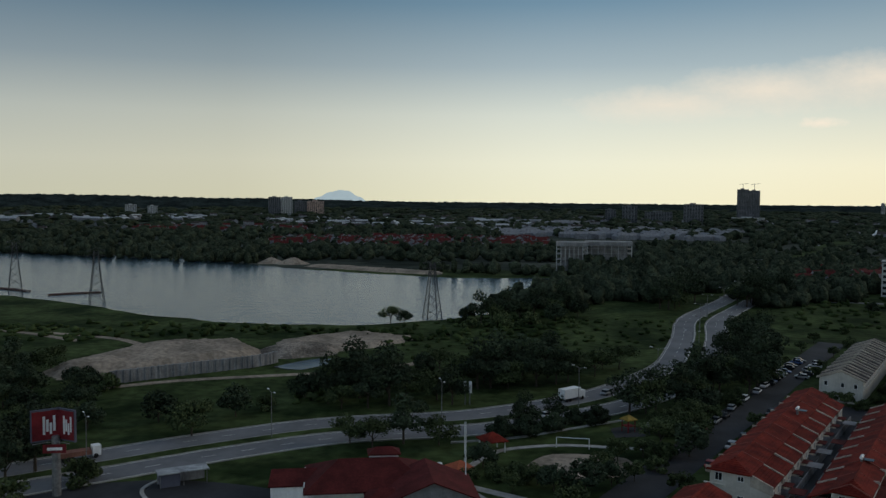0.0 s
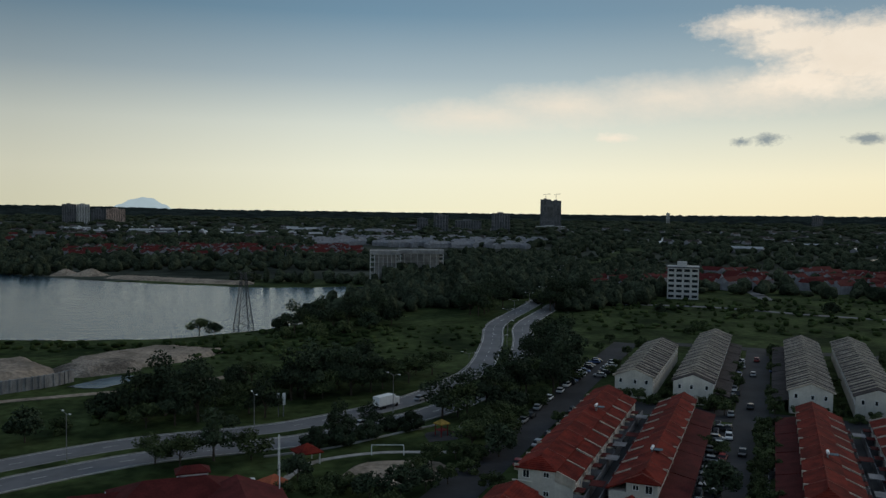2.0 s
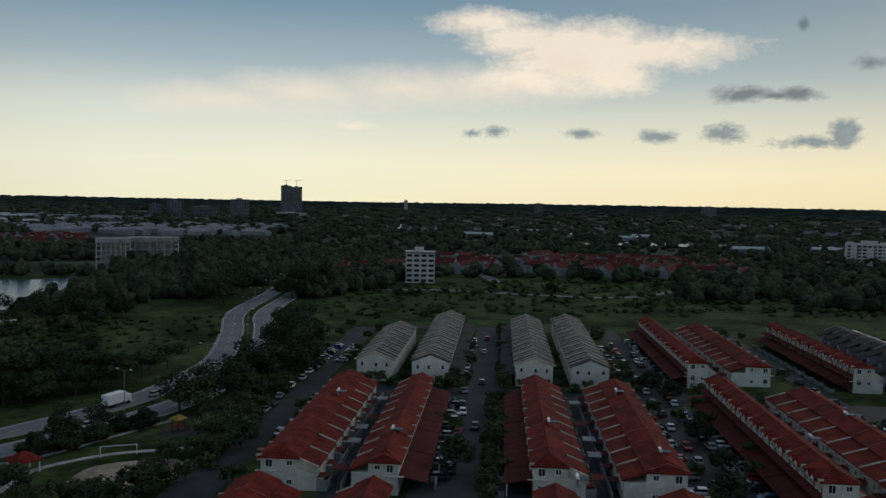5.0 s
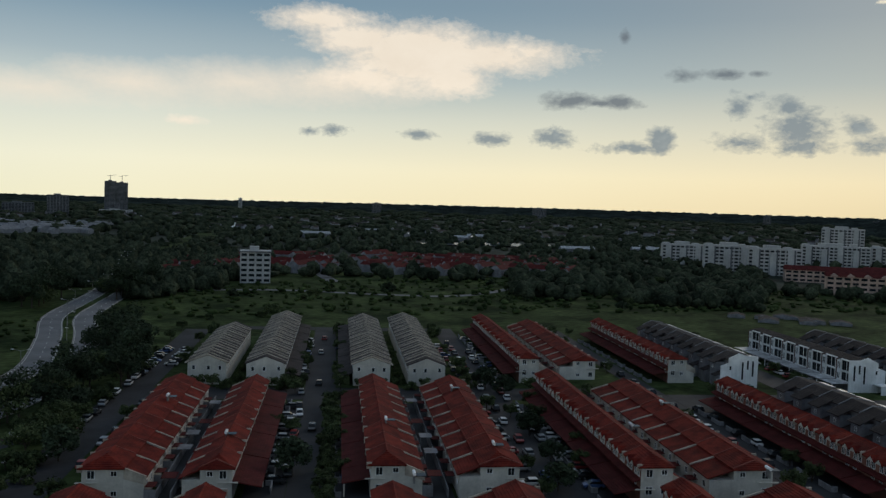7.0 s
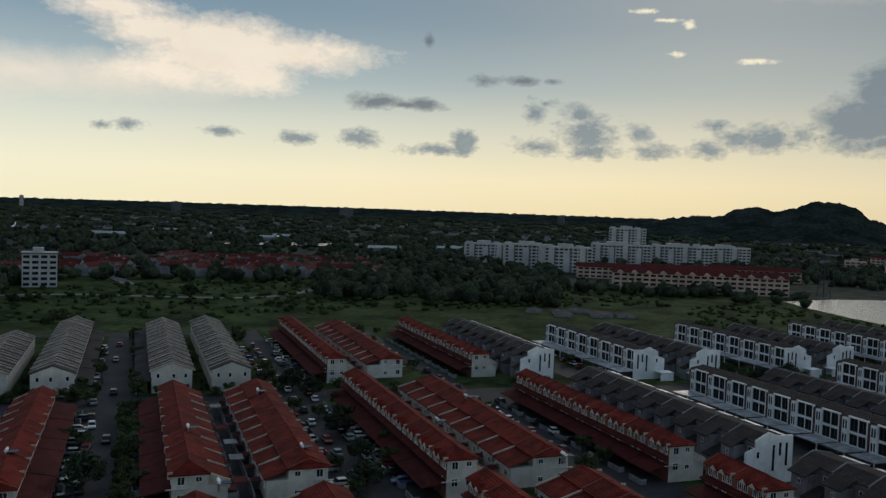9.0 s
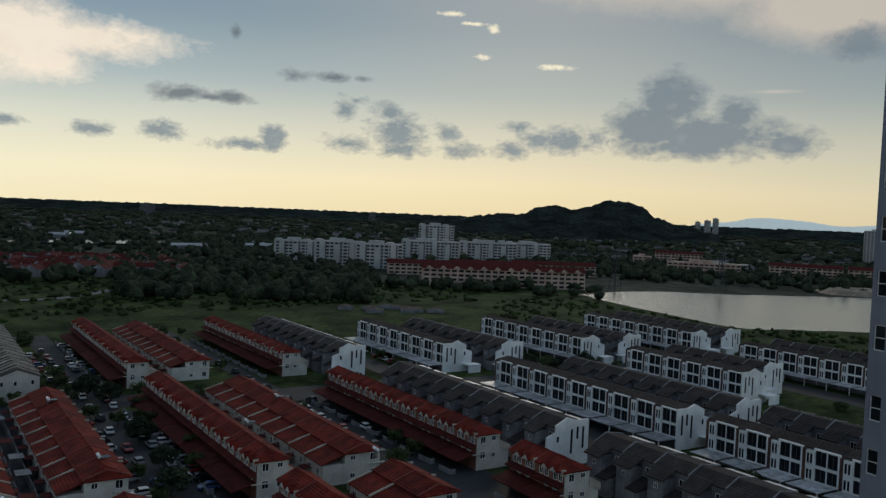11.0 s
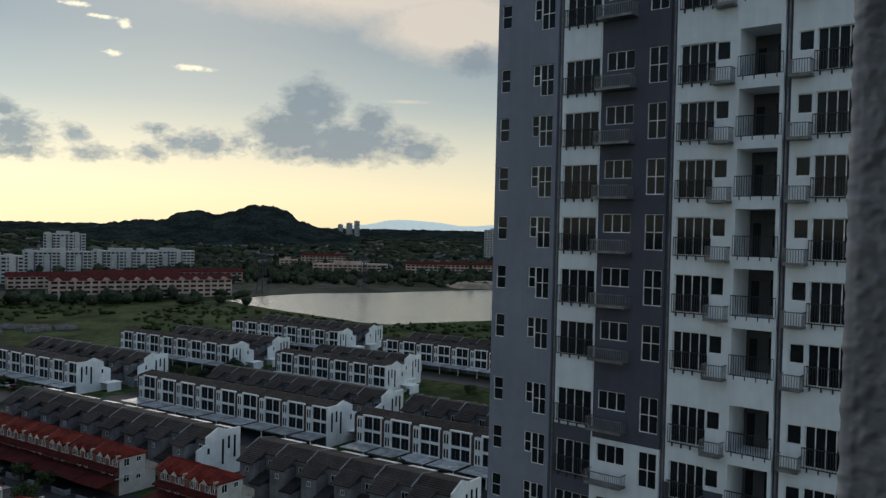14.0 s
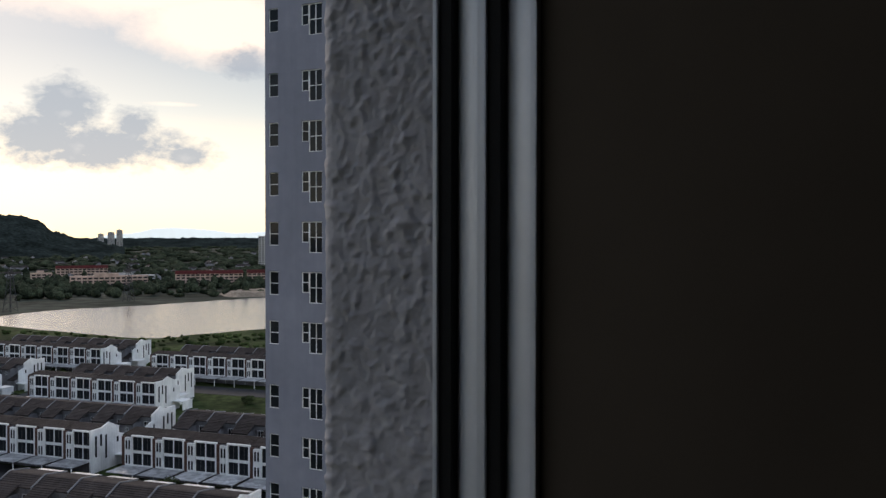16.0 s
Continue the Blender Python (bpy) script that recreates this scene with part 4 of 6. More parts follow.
strip("back_plate", 0.0, 1.0, 0.612, 0.640, M_ALU)
for a, b, x in ((0.0, 0.045, 0.596), (0.44, 0.52, 0.596), (0.945, 1.0, 0.594)):
    strip("lip", a, b, x, 0.612, M_ALU, "bright raised aluminium lip")
for a, b in ((0.045, 0.17), (0.52, 0.65)):
    strip("seal", a, b, 0.600, 0.612, M_RUBBER, "black rubber seal in the track")
for a, b in ((0.17, 0.44), (0.65, 0.945)):
    ya, yb = Y0 + (Y1 - Y0) * a, Y0 + (Y1 - Y0) * b
    bm = bmesh.new()
    arc = [(0.612 - 0.012 * math.sin(math.pi * 0.5 * k / 8), ya + (yb - ya) * k / 8) for k in range(9)]
    va = [bm.verts.new((x, y, -0.75)) for x, y in arc]
    vb = [bm.verts.new((x, y, 0.95)) for x, y in arc]
    for k in range(8):
        bm.faces.new((va[k], va[k + 1], vb[k + 1], vb[k])).smooth = True
    part("track", bm, M_ALU, jamb, "curved aluminium track face")
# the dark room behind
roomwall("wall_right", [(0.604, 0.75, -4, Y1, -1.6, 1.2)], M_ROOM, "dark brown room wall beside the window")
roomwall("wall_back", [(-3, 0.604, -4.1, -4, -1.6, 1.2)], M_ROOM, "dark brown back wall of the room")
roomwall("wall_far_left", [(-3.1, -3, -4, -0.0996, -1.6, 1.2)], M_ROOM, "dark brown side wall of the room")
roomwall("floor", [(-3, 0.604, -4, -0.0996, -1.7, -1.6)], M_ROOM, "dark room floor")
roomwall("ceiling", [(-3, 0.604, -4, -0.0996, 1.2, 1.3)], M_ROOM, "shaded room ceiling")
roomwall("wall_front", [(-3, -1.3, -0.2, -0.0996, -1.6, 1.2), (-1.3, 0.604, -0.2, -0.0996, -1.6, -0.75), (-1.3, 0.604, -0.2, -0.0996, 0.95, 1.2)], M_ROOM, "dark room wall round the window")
# ---- trees and woods ----


def leaf_cloud(verts, faces, centre, radii, count, size, rng):
    """Scattered leaf clumps, each a bent pair of blades, on and in an ellipsoid."""
    for _ in range(count):
        d = Vector((rng.gauss(0, 1), rng.gauss(0, 1), rng.gauss(0, 1))).normalized()
        r = 0.62 + 0.42 * rng.random()
        p = Vector((centre[0] + d.x * radii[0] * r, centre[1] + d.y * radii[1] * r, centre[2] + d.z * radii[2] * r))
        a = Vector((rng.gauss(0, 1), rng.gauss(0, 1), rng.gauss(0, 0.6))).normalized() * size * (0.6 + 0.8 * rng.random())
        c = a.cross(d + Vector((0.1, 0.2, 0.3)))
        if c.length < 1e-4:
            continue
        c = c.normalized() * a.length * 0.7
        k = len(verts)
        verts.extend((p - a, p + c + d * size * 0.3, p + a, p - c + d * size * 0.2))
        faces.append((k, k + 1, k + 2, k + 3))


def tree_model(name, label, high, wide, seed, mat, leaves=900, bare=0.18, blade=0.36):
    rng = random.Random(seed)
    t = thing(name, label, "tree")
    bm = bmesh.new()
    tops = []
    trunk_top = high * (bare + 0.2)
    tube(bm, (0, 0, -0.3), (0, 0, trunk_top), high * 0.022 + 0.05, 7, high * 0.014 + 0.03)
    for i in range(6):
        a = 2 * math.pi * i / 6 + rng.random()
        z0 = high * (bare + 0.16 * rng.random())
        reach = wide * (0.28 + 0.2 * rng.random())
        tip = (reach * math.cos(a), reach * math.sin(a), high * (bare + 0.22 + 0.38 * rng.random()))
        tube(bm, (0, 0, z0), tip, high * 0.010 + 0.02, 5, 0.03)
        tops.append(tip)
    tops.append((0, 0, high * 0.82))
    part("trunk", bm, M_BARK, t)
    verts, faces = [], []
    for x, y, z in tops:
        for _ in range(2):
            r = wide * (0.19 + 0.13 * rng.random())
            c = (x + rng.uniform(-1, 1) * wide * 0.1, y + rng.uniform(-1, 1) * wide * 0.1, min(z, high - r) + rng.uniform(-0.5, 0.5) * r)
            leaf_cloud(verts, faces, c, (r, r, r * 0.8), leaves // 9, blade, rng)
    me = bpy.data.meshes.new("crown")
    me.from_pydata(verts, [], faces)
    me.materials.append(mat)
    crown = new("crown", me)
    crown.parent = t
    return t


TREES = [tree_model("tree", "dark green broad-leaved tree with an uneven crown", 10, 9, 1, M_LEAF, 1100),
         tree_model("tree", "tall dark green tree with a loose crown", 13, 9, 2, M_LEAF_DARK, 1100),
         tree_model("tree", "round green roadside tree", 7, 7, 3, M_LEAF_DARK, 1000, 0.14),
         tree_model("tree", "small green street tree", 5, 4.2, 4, M_LEAF, 700, 0.25, 0.26),
         tree_model("tree", "low spreading green shrub tree", 4, 5.5, 5, M_LEAF, 800, 0.05, 0.3)]
PLACED = [0] * len(TREES)


def plant(kind, x, y, size, turn, group):
    m = pose(x, y, 0, 0, 0, turn) @ Matrix.Diagonal((size, size, size * (0.9 + 0.2 * ((turn * 7) % 1)), 1))
    if PLACED[kind]:
        ob = copy_thing(TREES[kind], m)
    else:
        ob = TREES[kind]
        ob.matrix_basis = m
    PLACED[kind] += 1
    ob["group"] = group


def inside(poly, x, y):
    hit = False
    for i in range(len(poly)):
        (x0, y0), (x1, y1) = poly[i - 1], poly[i]
        if (y0 > y) != (y1 > y) and x < (x1 - x0) * (y - y0) / (y1 - y0) + x0:
            hit = not hit
    return hit


def scatter(poly, count, rng):
    xs, ys = [p[0] for p in poly], [p[1] for p in poly]
    got = []
    while len(got) < count:
        x, y = rng.uniform(min(xs), max(xs)), rng.uniform(min(ys), max(ys))
        if inside(poly, x, y):
            got.append((x, y))
    return got


TREES.append(tree_model("tree", "dense round clipped roadside tree", 5.6, 6.0, 6, M_LEAF_DARK, 2000, 0.06, 0.3))
PLACED.append(0)
rng = random.Random(11)
ROADSIDE = "roadside trees"


def grove(places, kinds, small, large):
    for x, y in places:
        plant(rng.choice(kinds), x + rng.uniform(-1, 1), y + rng.uniform(-1, 1), rng.uniform(small, large), rng.uniform(0, 360), ROADSIDE)


# dark belt on the meadow side of the highway
grove(((9, 228), (14, 229), (19, 230), (26, 232), (32, 236), (37, 238), (31, 243), (24, 241), (15, 239), (6, 236), (-2, 216), (-9, 213), (-13, 210), (-18, 207), (-6, 226), (-14, 224), (-22, 217)), (0, 1, 1), 0.8, 1.15)
grove(((46, 245), (55, 257), (42, 252), (3, 211), (-29, 212), (-31, 221), (-25, 206), (-22, 223), (-36, 214), (-27, 232)), (0, 2, 1), 0.75, 1.1)
grove(scatter([(-30, 216), (0, 222), (40, 240), (56, 260), (40, 270), (0, 262), (-30, 244)], 16, rng), (0, 2, 4), 0.7, 1.0)
# between the highway and the hall
grove(((-20, 175), (-9, 176), (-1, 175), (-14, 174)), (0, 1), 0.75, 0.95)
# clipped row along the park
for x, y, k, size in ((13, 181, 5, 0.86), (19, 183, 5, 0.95), (25, 186, 5, 0.9), (31, 193, 5, 0.75), (36, 193, 5, 0.9), (19, 187, 1, 0.62), (27, 195, 1, 0.52)):
    plant(k, x, y, size, rng.uniform(0, 360), ROADSIDE)
# tall wedge between the highway and the estate
grove(((46, 203), (50, 203), (53, 206), (58, 210), (62, 214), (65, 221), (69, 224), (75, 231), (80, 236), (85, 245), (90, 251), (97, 263), (88, 233), (93, 271), (102, 284), (104, 292), (75, 224), (98, 252), (106, 276), (83, 226)), (0, 1, 1), 0.8, 1.1)
grove(((51, 195), (54, 190), (59, 195), (50, 184), (52, 177), (58, 184), (63, 196), (73, 212), (51, 169), (66, 205), (70, 216), (78, 220), (56, 199), (61, 203), (95, 240), (101, 258), (47, 176), (46, 168)), (2, 3, 4, 0), 0.75, 1.05)
# where the highway passes into the woods
grove(((150, 412), (154, 418), (159, 422), (165, 424), (158, 430), (170, 432), (147, 420), (112, 404), (108, 398), (116, 412), (121, 420), (104, 404), (128, 428), (164, 440), (176, 436), (182, 444)), (1, 0), 1.0, 1.35)
# park and its edge
grove(((8, 160), (10, 154), (15, 154), (17, 151), (21, 148), (32, 161), (36, 166), (40, 168), (31, 151), (36, 154), (26, 147), (41, 160), (44, 166), (5, 150), (12, 148)), (3, 3, 4, 2), 0.65, 1.0)
# left bank
grove(((-103, 210), (-106, 206), (-114, 217), (-55, 181), (-90, 178), (-86, 186), (-80, 187), (-87, 198), (-77, 156), (-78, 149), (-83, 164), (-94, 190), (-99, 196)), (0, 1, 2), 0.75, 1.05)
grove(((-95, 222), (-100, 225), (-90, 224), (-97, 218), (-64, 150), (-74, 141), (-66, 192), (-48, 198), (-42, 204), (-60, 196)), (4, 4, 2), 0.8, 1.2)
grove(scatter([(-130, 160), (-92, 165), (-92, 200), (-106, 236), (-128, 270), (-160, 250)], 22, rng), (0, 1, 2, 4), 0.7, 1.1)
# shore
for x, y, k, size in ((-21.7, 352, 0, 1.0), (-15.8, 349, 2, 0.85), (10, 352, 2, 1.0), (16, 349, 1, 1.0), (21, 352, 0, 1.15), (27, 356, 1, 1.0), (33, 360, 0, 1.15), (40, 366, 1, 1.05), (48, 374, 0, 1.2), (55, 384, 1, 1.1), (12, 338, 4, 1.3), (24, 340, 4, 1.4), (36, 346, 4, 1.4), (48, 356, 2, 1.2), (60, 372, 2, 1.2)):
    plant(k, x, y, size, rng.uniform(0, 360), ROADSIDE)
# estate streets
STREET = "street trees"
for w in (-47.2, -59.5, -9.4, 1.4, 37.8, 48.2, 85.4, 93.6, 128.8, 141.2):
    s = 70 + rng.uniform(0, 6)
    while s < 335:
        if rng.random() < (0.55 if w < 40 else 0.28) and not 216 < s < 236:
            p = at_est(w + rng.uniform(-0.8, 0.8), s)
            plant(rng.choice((3, 3, 3, 4)), p.x, p.y, rng.uniform(0.55, 1.0), rng.uniform(0, 360), STREET)
        s += rng.uniform(8, 14)
for i in range(15):
    p = at_est(-0.9 + rng.uniform(-0.7, 0.7), 142 + 5.1 * i + rng.uniform(-1.2, 1.2))
    plant(3, p.x, p.y, rng.uniform(0.65, 0.95), rng.uniform(0, 360), STREET)
for w, s in ((-12.8, 191), (-12.9, 238), (-7.8, 159), (-10.5, 226), (1.6, 231), (-13, 228), (42, 232), (44, 185), (50, 212), (52, 172), (44, 154), (41, 148), (43, 201), (38, 160), (44, 165), (49, 161), (46, 224), (54, 228)):
    p = at_est(w, s)
    plant(rng.choice((3, 3, 2)), p.x, p.y, rng.uniform(0.65, 1.0), rng.uniform(0, 360), STREET)
for w, s in ((-41, 232), (-37, 233), (-33, 232), (-29, 231), (-23, 232), (-17, 232), (-14, 231), (7, 232), (13, 232), (17, 233), (21, 231), (25, 232), (30, 231), (-27, 242), (18, 243), (-27, 256), (18, 258), (-26.5, 270), (18, 274)):
    p = at_est(w, s)
    plant(rng.choice((3, 4)), p.x, p.y, rng.uniform(0.55, 0.8), rng.uniform(0, 360), STREET)
for w, s, k in ((60, 226, 2), (70, 226, 4), (108, 222, 0), (112, 216, 2), (116, 224, 4), (104, 214, 4), (186, 214, 2), (190, 200, 2), (196, 207, 4), (188, 222, 0), (200, 214, 2), (230, 140, 4), (246, 132, 4), (254, 138, 3), (268, 142, 4), (276, 136, 2)):
    p = at_est(w, s)
    plant(k, p.x, p.y, rng.uniform(0.6, 0.9), rng.uniform(0, 360), STREET)
for i in range(16):
    p = at_est(rng.uniform(180, 206), rng.uniform(198, 228))
    plant(rng.choice((2, 4, 4)), p.x, p.y, rng.uniform(0.5, 0.8), rng.uniform(0, 360), STREET)
# shrubs on the far meadow
for x, y in scatter([(150, 330), (220, 300), (330, 260), (470, 190), (560, 230), (430, 420), (250, 450)], 34, rng):
    plant(rng.choice((4, 4, 2, 0)), x, y, rng.uniform(0.5, 1.1), rng.uniform(0, 360), "meadow shrubs")


def lumps(places, mat, name, label, rough=1, seed=0):
    """Woodland as many uneven crowns in one sheet of growth; places: x, y, radius, height."""
    rng = random.Random(seed)
    base = bmesh.new()
    bmesh.ops.create_icosphere(base, subdivisions=rough, radius=1.0)
    bv = [v.co.copy() for v in base.verts]
    bf = [tuple(v.index for v in f.verts) for f in base.faces]
    base.free()
    verts, faces = [], []
    for x, y, r, h in places:
        k = len(verts)
        a = rng.random() * 6.28
        ca, sa = math.cos(a), math.sin(a)
        for v in bv:
            j = 0.62 + 0.72 * rng.random()
            px, py = (v.x * ca - v.y * sa) * r * j, (v.x * sa + v.y * ca) * r * j
            verts.append((x + px, y + py, h * 0.45 + v.z * h * 0.55 * j))
        faces.extend(tuple(i + k for i in f) for f in bf)
    me = bpy.data.meshes.new(name)
    me.from_pydata(verts, [], faces)
    me.polygons.foreach_set("use_smooth", [True] * len(me.polygons))
    me.materials.append(mat)
    return tagged(new(name, me), label, "woodland", kind="stuff")


def polar(az, d):
    return d * math.sin(radians(az)), d * math.cos(radians(az))


def wet(x, y):
    return inside([(-600, 560), (-400, 500), (-227, 436), (-116, 360), (-42, 340), (-10, 358), (17, 376), (50, 440), (78, 500), (74, 551), (2, 557), (-98, 609), (-171, 671), (-257, 726), (-396, 762), (-620, 800)], x, y) or inside([(577, 144), (459, 33), (470, 0), (500, -60), (540, -140), (760, -160), (790, -60), (743, -50), (680, 40)], x, y)


# woods by the highway and the lake's head
ps = [(x, y, rng.uniform(2.6, 5.5), rng.uniform(6, 13)) for x, y in scatter([(14, 378), (60, 400), (108, 425), (150, 470), (215, 520), (300, 640), (250, 700), (120, 640), (86, 585), (84, 500)], 520, rng)]
ps += [(x, y, rng.uniform(2.5, 5), rng.uniform(5, 11)) for x, y in scatter([(150, 445), (210, 430), (240, 462), (330, 640), (290, 650), (215, 500)], 200, rng)]
ps += [(x, y, rng.uniform(2.5, 4.5), rng.uniform(5, 10)) for x, y in scatter([(152, 400), (200, 432), (236, 470), (222, 560), (186, 480), (166, 434)], 120, rng)]
lumps([p for p in ps if not wet(p[0], p[1])], M_WOODS, "woodland", "dark dense woodland between lake and highway", 2, 1)
ps = []
for az0, az1, d0, d1, n in ((-32, 8, 700, 900, 900), (-32, 4, 900, 1300, 900), (13, 20, 640, 1000, 300), (24, 50, 560, 700, 170), (46, 62, 470, 760, 500), (60, 78, 560, 640, 70), (70, 100, 760, 1050, 420), (50, 100, 850, 1300, 1000), (20, 60, 800, 1400, 900)):
    for _ in range(n):
        x, y = polar(rng.uniform(az0, az1), rng.uniform(d0, d1))
        if not wet(x, y):
            ps.append((x, y, rng.uniform(3, 6.5), rng.uniform(4, 11)))
for i in range(220):     # far bank of the lake
    k = i / 219
    x, y = (-420 + 500 * k, 775 - 220 * k ** 0.85)
    if rng.random() < 0.7 and not -150 < x < -20:
        ps.append((x + rng.uniform(-4, 4), y + 8 + rng.uniform(0, 14), rng.uniform(2.5, 5), rng.uniform(4, 11)))
lumps(ps, M_WOODS, "woodland", "dark woodland beyond the lake and meadow", 1, 2)
ps = []
for _ in range(5200):
    az = rng.uniform(-34, 118)
    d = 1150 * (4600 / 1150) ** rng.random()
    x, y = polar(az, d)
    w = d / 1300
    ps.append((x, y, rng.uniform(6, 13) * w, rng.uniform(4, 11) * (1 + 0.12 * w)))
lumps(ps, M_WOODS, "woodland", "hazy dark woodland plain towards the horizon", 1, 3)
# undergrowth on the near banks
ps = [(x, y, rng.uniform(0.8, 2.2), rng.uniform(0.8, 2.4)) for x, y in scatter([(-240, 330), (-120, 345), (-40, 330), (-10, 345), (20, 368), (50, 380), (60, 330), (10, 300), (-60, 318), (-130, 300), (-220, 280)], 420, rng)]
ps += [(x, y, rng.uniform(0.8, 2.6), rng.uniform(0.8, 2.6)) for x, y in scatter([(130, 345), (220, 310), (330, 265), (480, 180), (560, 240), (430, 430), (250, 460), (180, 430)], 800, rng)]
ps += [(x, y, rng.uniform(0.8, 2.2), rng.uniform(0.6, 2.2)) for x, y in scatter([(330, 60), (380, 130), (470, 170), (560, 150), (455, 40), (465, -60), (420, -80), (350, 0)], 520, rng)]
ps += [(x, y, rng.uniform(0.6, 1.6), rng.uniform(0.5, 1.6)) for x, y in scatter([(-40, 208), (0, 215), (50, 270), (80, 300), (100, 360), (60, 370), (20, 340), (-20, 300)], 220, rng)]
lumps([p for p in ps if not wet(p[0], p[1])], M_GRASS, "undergrowth", "rough green scrub on the open banks", 1, 4)

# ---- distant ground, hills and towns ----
M_FARHILL = material("haze_tinted_hill", (0.16, 0.22, 0.25), 1.0, size=400, spots=(0.9, 1.05), grain=0.1, bump=0)
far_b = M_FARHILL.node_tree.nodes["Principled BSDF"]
far_b.inputs["Emission Color"].default_value, far_b.inputs["Emission Strength"].default_value = (0.30, 0.36, 0.37, 1), 1.0    # far backdrop: haze put into the colour as blue tint and glow
M_HILL = material("wooded_hill", (0.022, 0.029, 0.027), 1.0, spec=0.0, size=60, spots=(0.6, 1.4), grain=0.5, bump=0.6, bump_size=2)


def ridge(name, label, mat, d, profile, deep, jag, seed):
    """A hill range at distance d; profile: heading and summit elevation in degrees."""
    bm = bmesh.new()
    prev = None
    a0, a1 = profile[0][0], profile[-1][0]
    k = int((a1 - a0) / 0.1) + 1
    for i in range(k + 1):
        a = a0 + (a1 - a0) * i / k
        for (p, q) in zip(profile, profile[1:]):
            if p[0] <= a <= q[0]:
                u = (a - p[0]) / (q[0] - p[0])
                u = u * u * (3 - 2 * u)
                e = p[1] + (q[1] - p[1]) * u
        h = max(1.0, 52 + d * math.tan(radians(e)) + jag * noise.noise(Vector((a * 3.1, seed, 0))) + 0.6 * jag * noise.noise(Vector((a * 11, seed, 4))))
        row = []
        for dd, f in ((-deep, -0.02), (-deep * 0.55, 0.45), (-deep * 0.2, 0.86), (0, 1.0), (deep * 0.4, 0.7), (deep, -0.02)):
            r = d + dd
            x, y = polar(a, r)
            row.append(bm.verts.new((x, y, h * f * (1 + 0.06 * noise.noise(Vector((x * 0.01, y * 0.01, seed)))) if f > 0 else -1)))
        if prev:
            for j in range(5):
                bm.faces.new((prev[j], row[j], row[j + 1], prev[j + 1])).smooth = True
        prev = row
    return structure(name, bm, mat, label)


ridge("backdrop", "low hazy wooded rise on the horizon", M_HILL, 4300, [(-40, -0.05), (-24, 0.10), (-14, -0.05), (0, -0.22), (20, -0.25), (45, -0.12), (60, -0.1), (75, -0.1), (95, -0.05), (120, 0.0)], 300, 5, 1)
ridge("backdrop", "hill far behind the towers in a painted haze blue", M_FARHILL, 4560, [(-9.2, -0.3), (-8.4, 0.05), (-7.6, 0.38), (-7.0, 0.55), (-6.5, 0.5), (-5.7, 0.08), (-5.0, -0.3)], 120, 2, 2)
ridge("backdrop", "hills on the horizon in a painted haze blue", M_FARHILL, 4560, [(82, -0.2), (85, 0.2), (87.5, 0.62), (90, 0.5), (92, 0.25), (94.5, 0.35), (98, 0.5), (104, 0.2), (110, 0.3), (118, 0)], 120, 4, 3)
ridge("hill", "dark wooded hill with a bare shoulder", M_HILL, 2500, [(67.5, -0.5), (69.4, 0.05), (70.8, 0.2), (72.0, 0.2), (73.2, 0.75), (74.3, 0.85), (75.4, 0.62), (76.6, 0.95), (77.7, 1.38), (79.0, 1.32), (80.0, 1.0), (80.9, 0.3), (82.5, -0.1), (85, -0.6)], 420, 5, 4)
M_CONCRETE = material("raw_concrete", (0.26, 0.255, 0.25), 0.9, size=4, grain=0.15, streak=0.3)
M_APT = material("off_white_apartment_paint", (0.44, 0.44, 0.43), 0.85, size=8, spots=(0.85, 1.05), grain=0.08, streak=0.15)
M_PEACH = material("peach_apartment_paint", (0.46, 0.33, 0.27), 0.85, size=8, grain=0.08, streak=0.15)
M_GREYT = material("grey_tower_concrete", (0.13, 0.135, 0.145), 0.85, size=10, grain=0.1, streak=0.2)
M_GLINT = material("white_sheet_metal", (0.80, 0.80, 0.80), 0.5, size=3, grain=0.05)


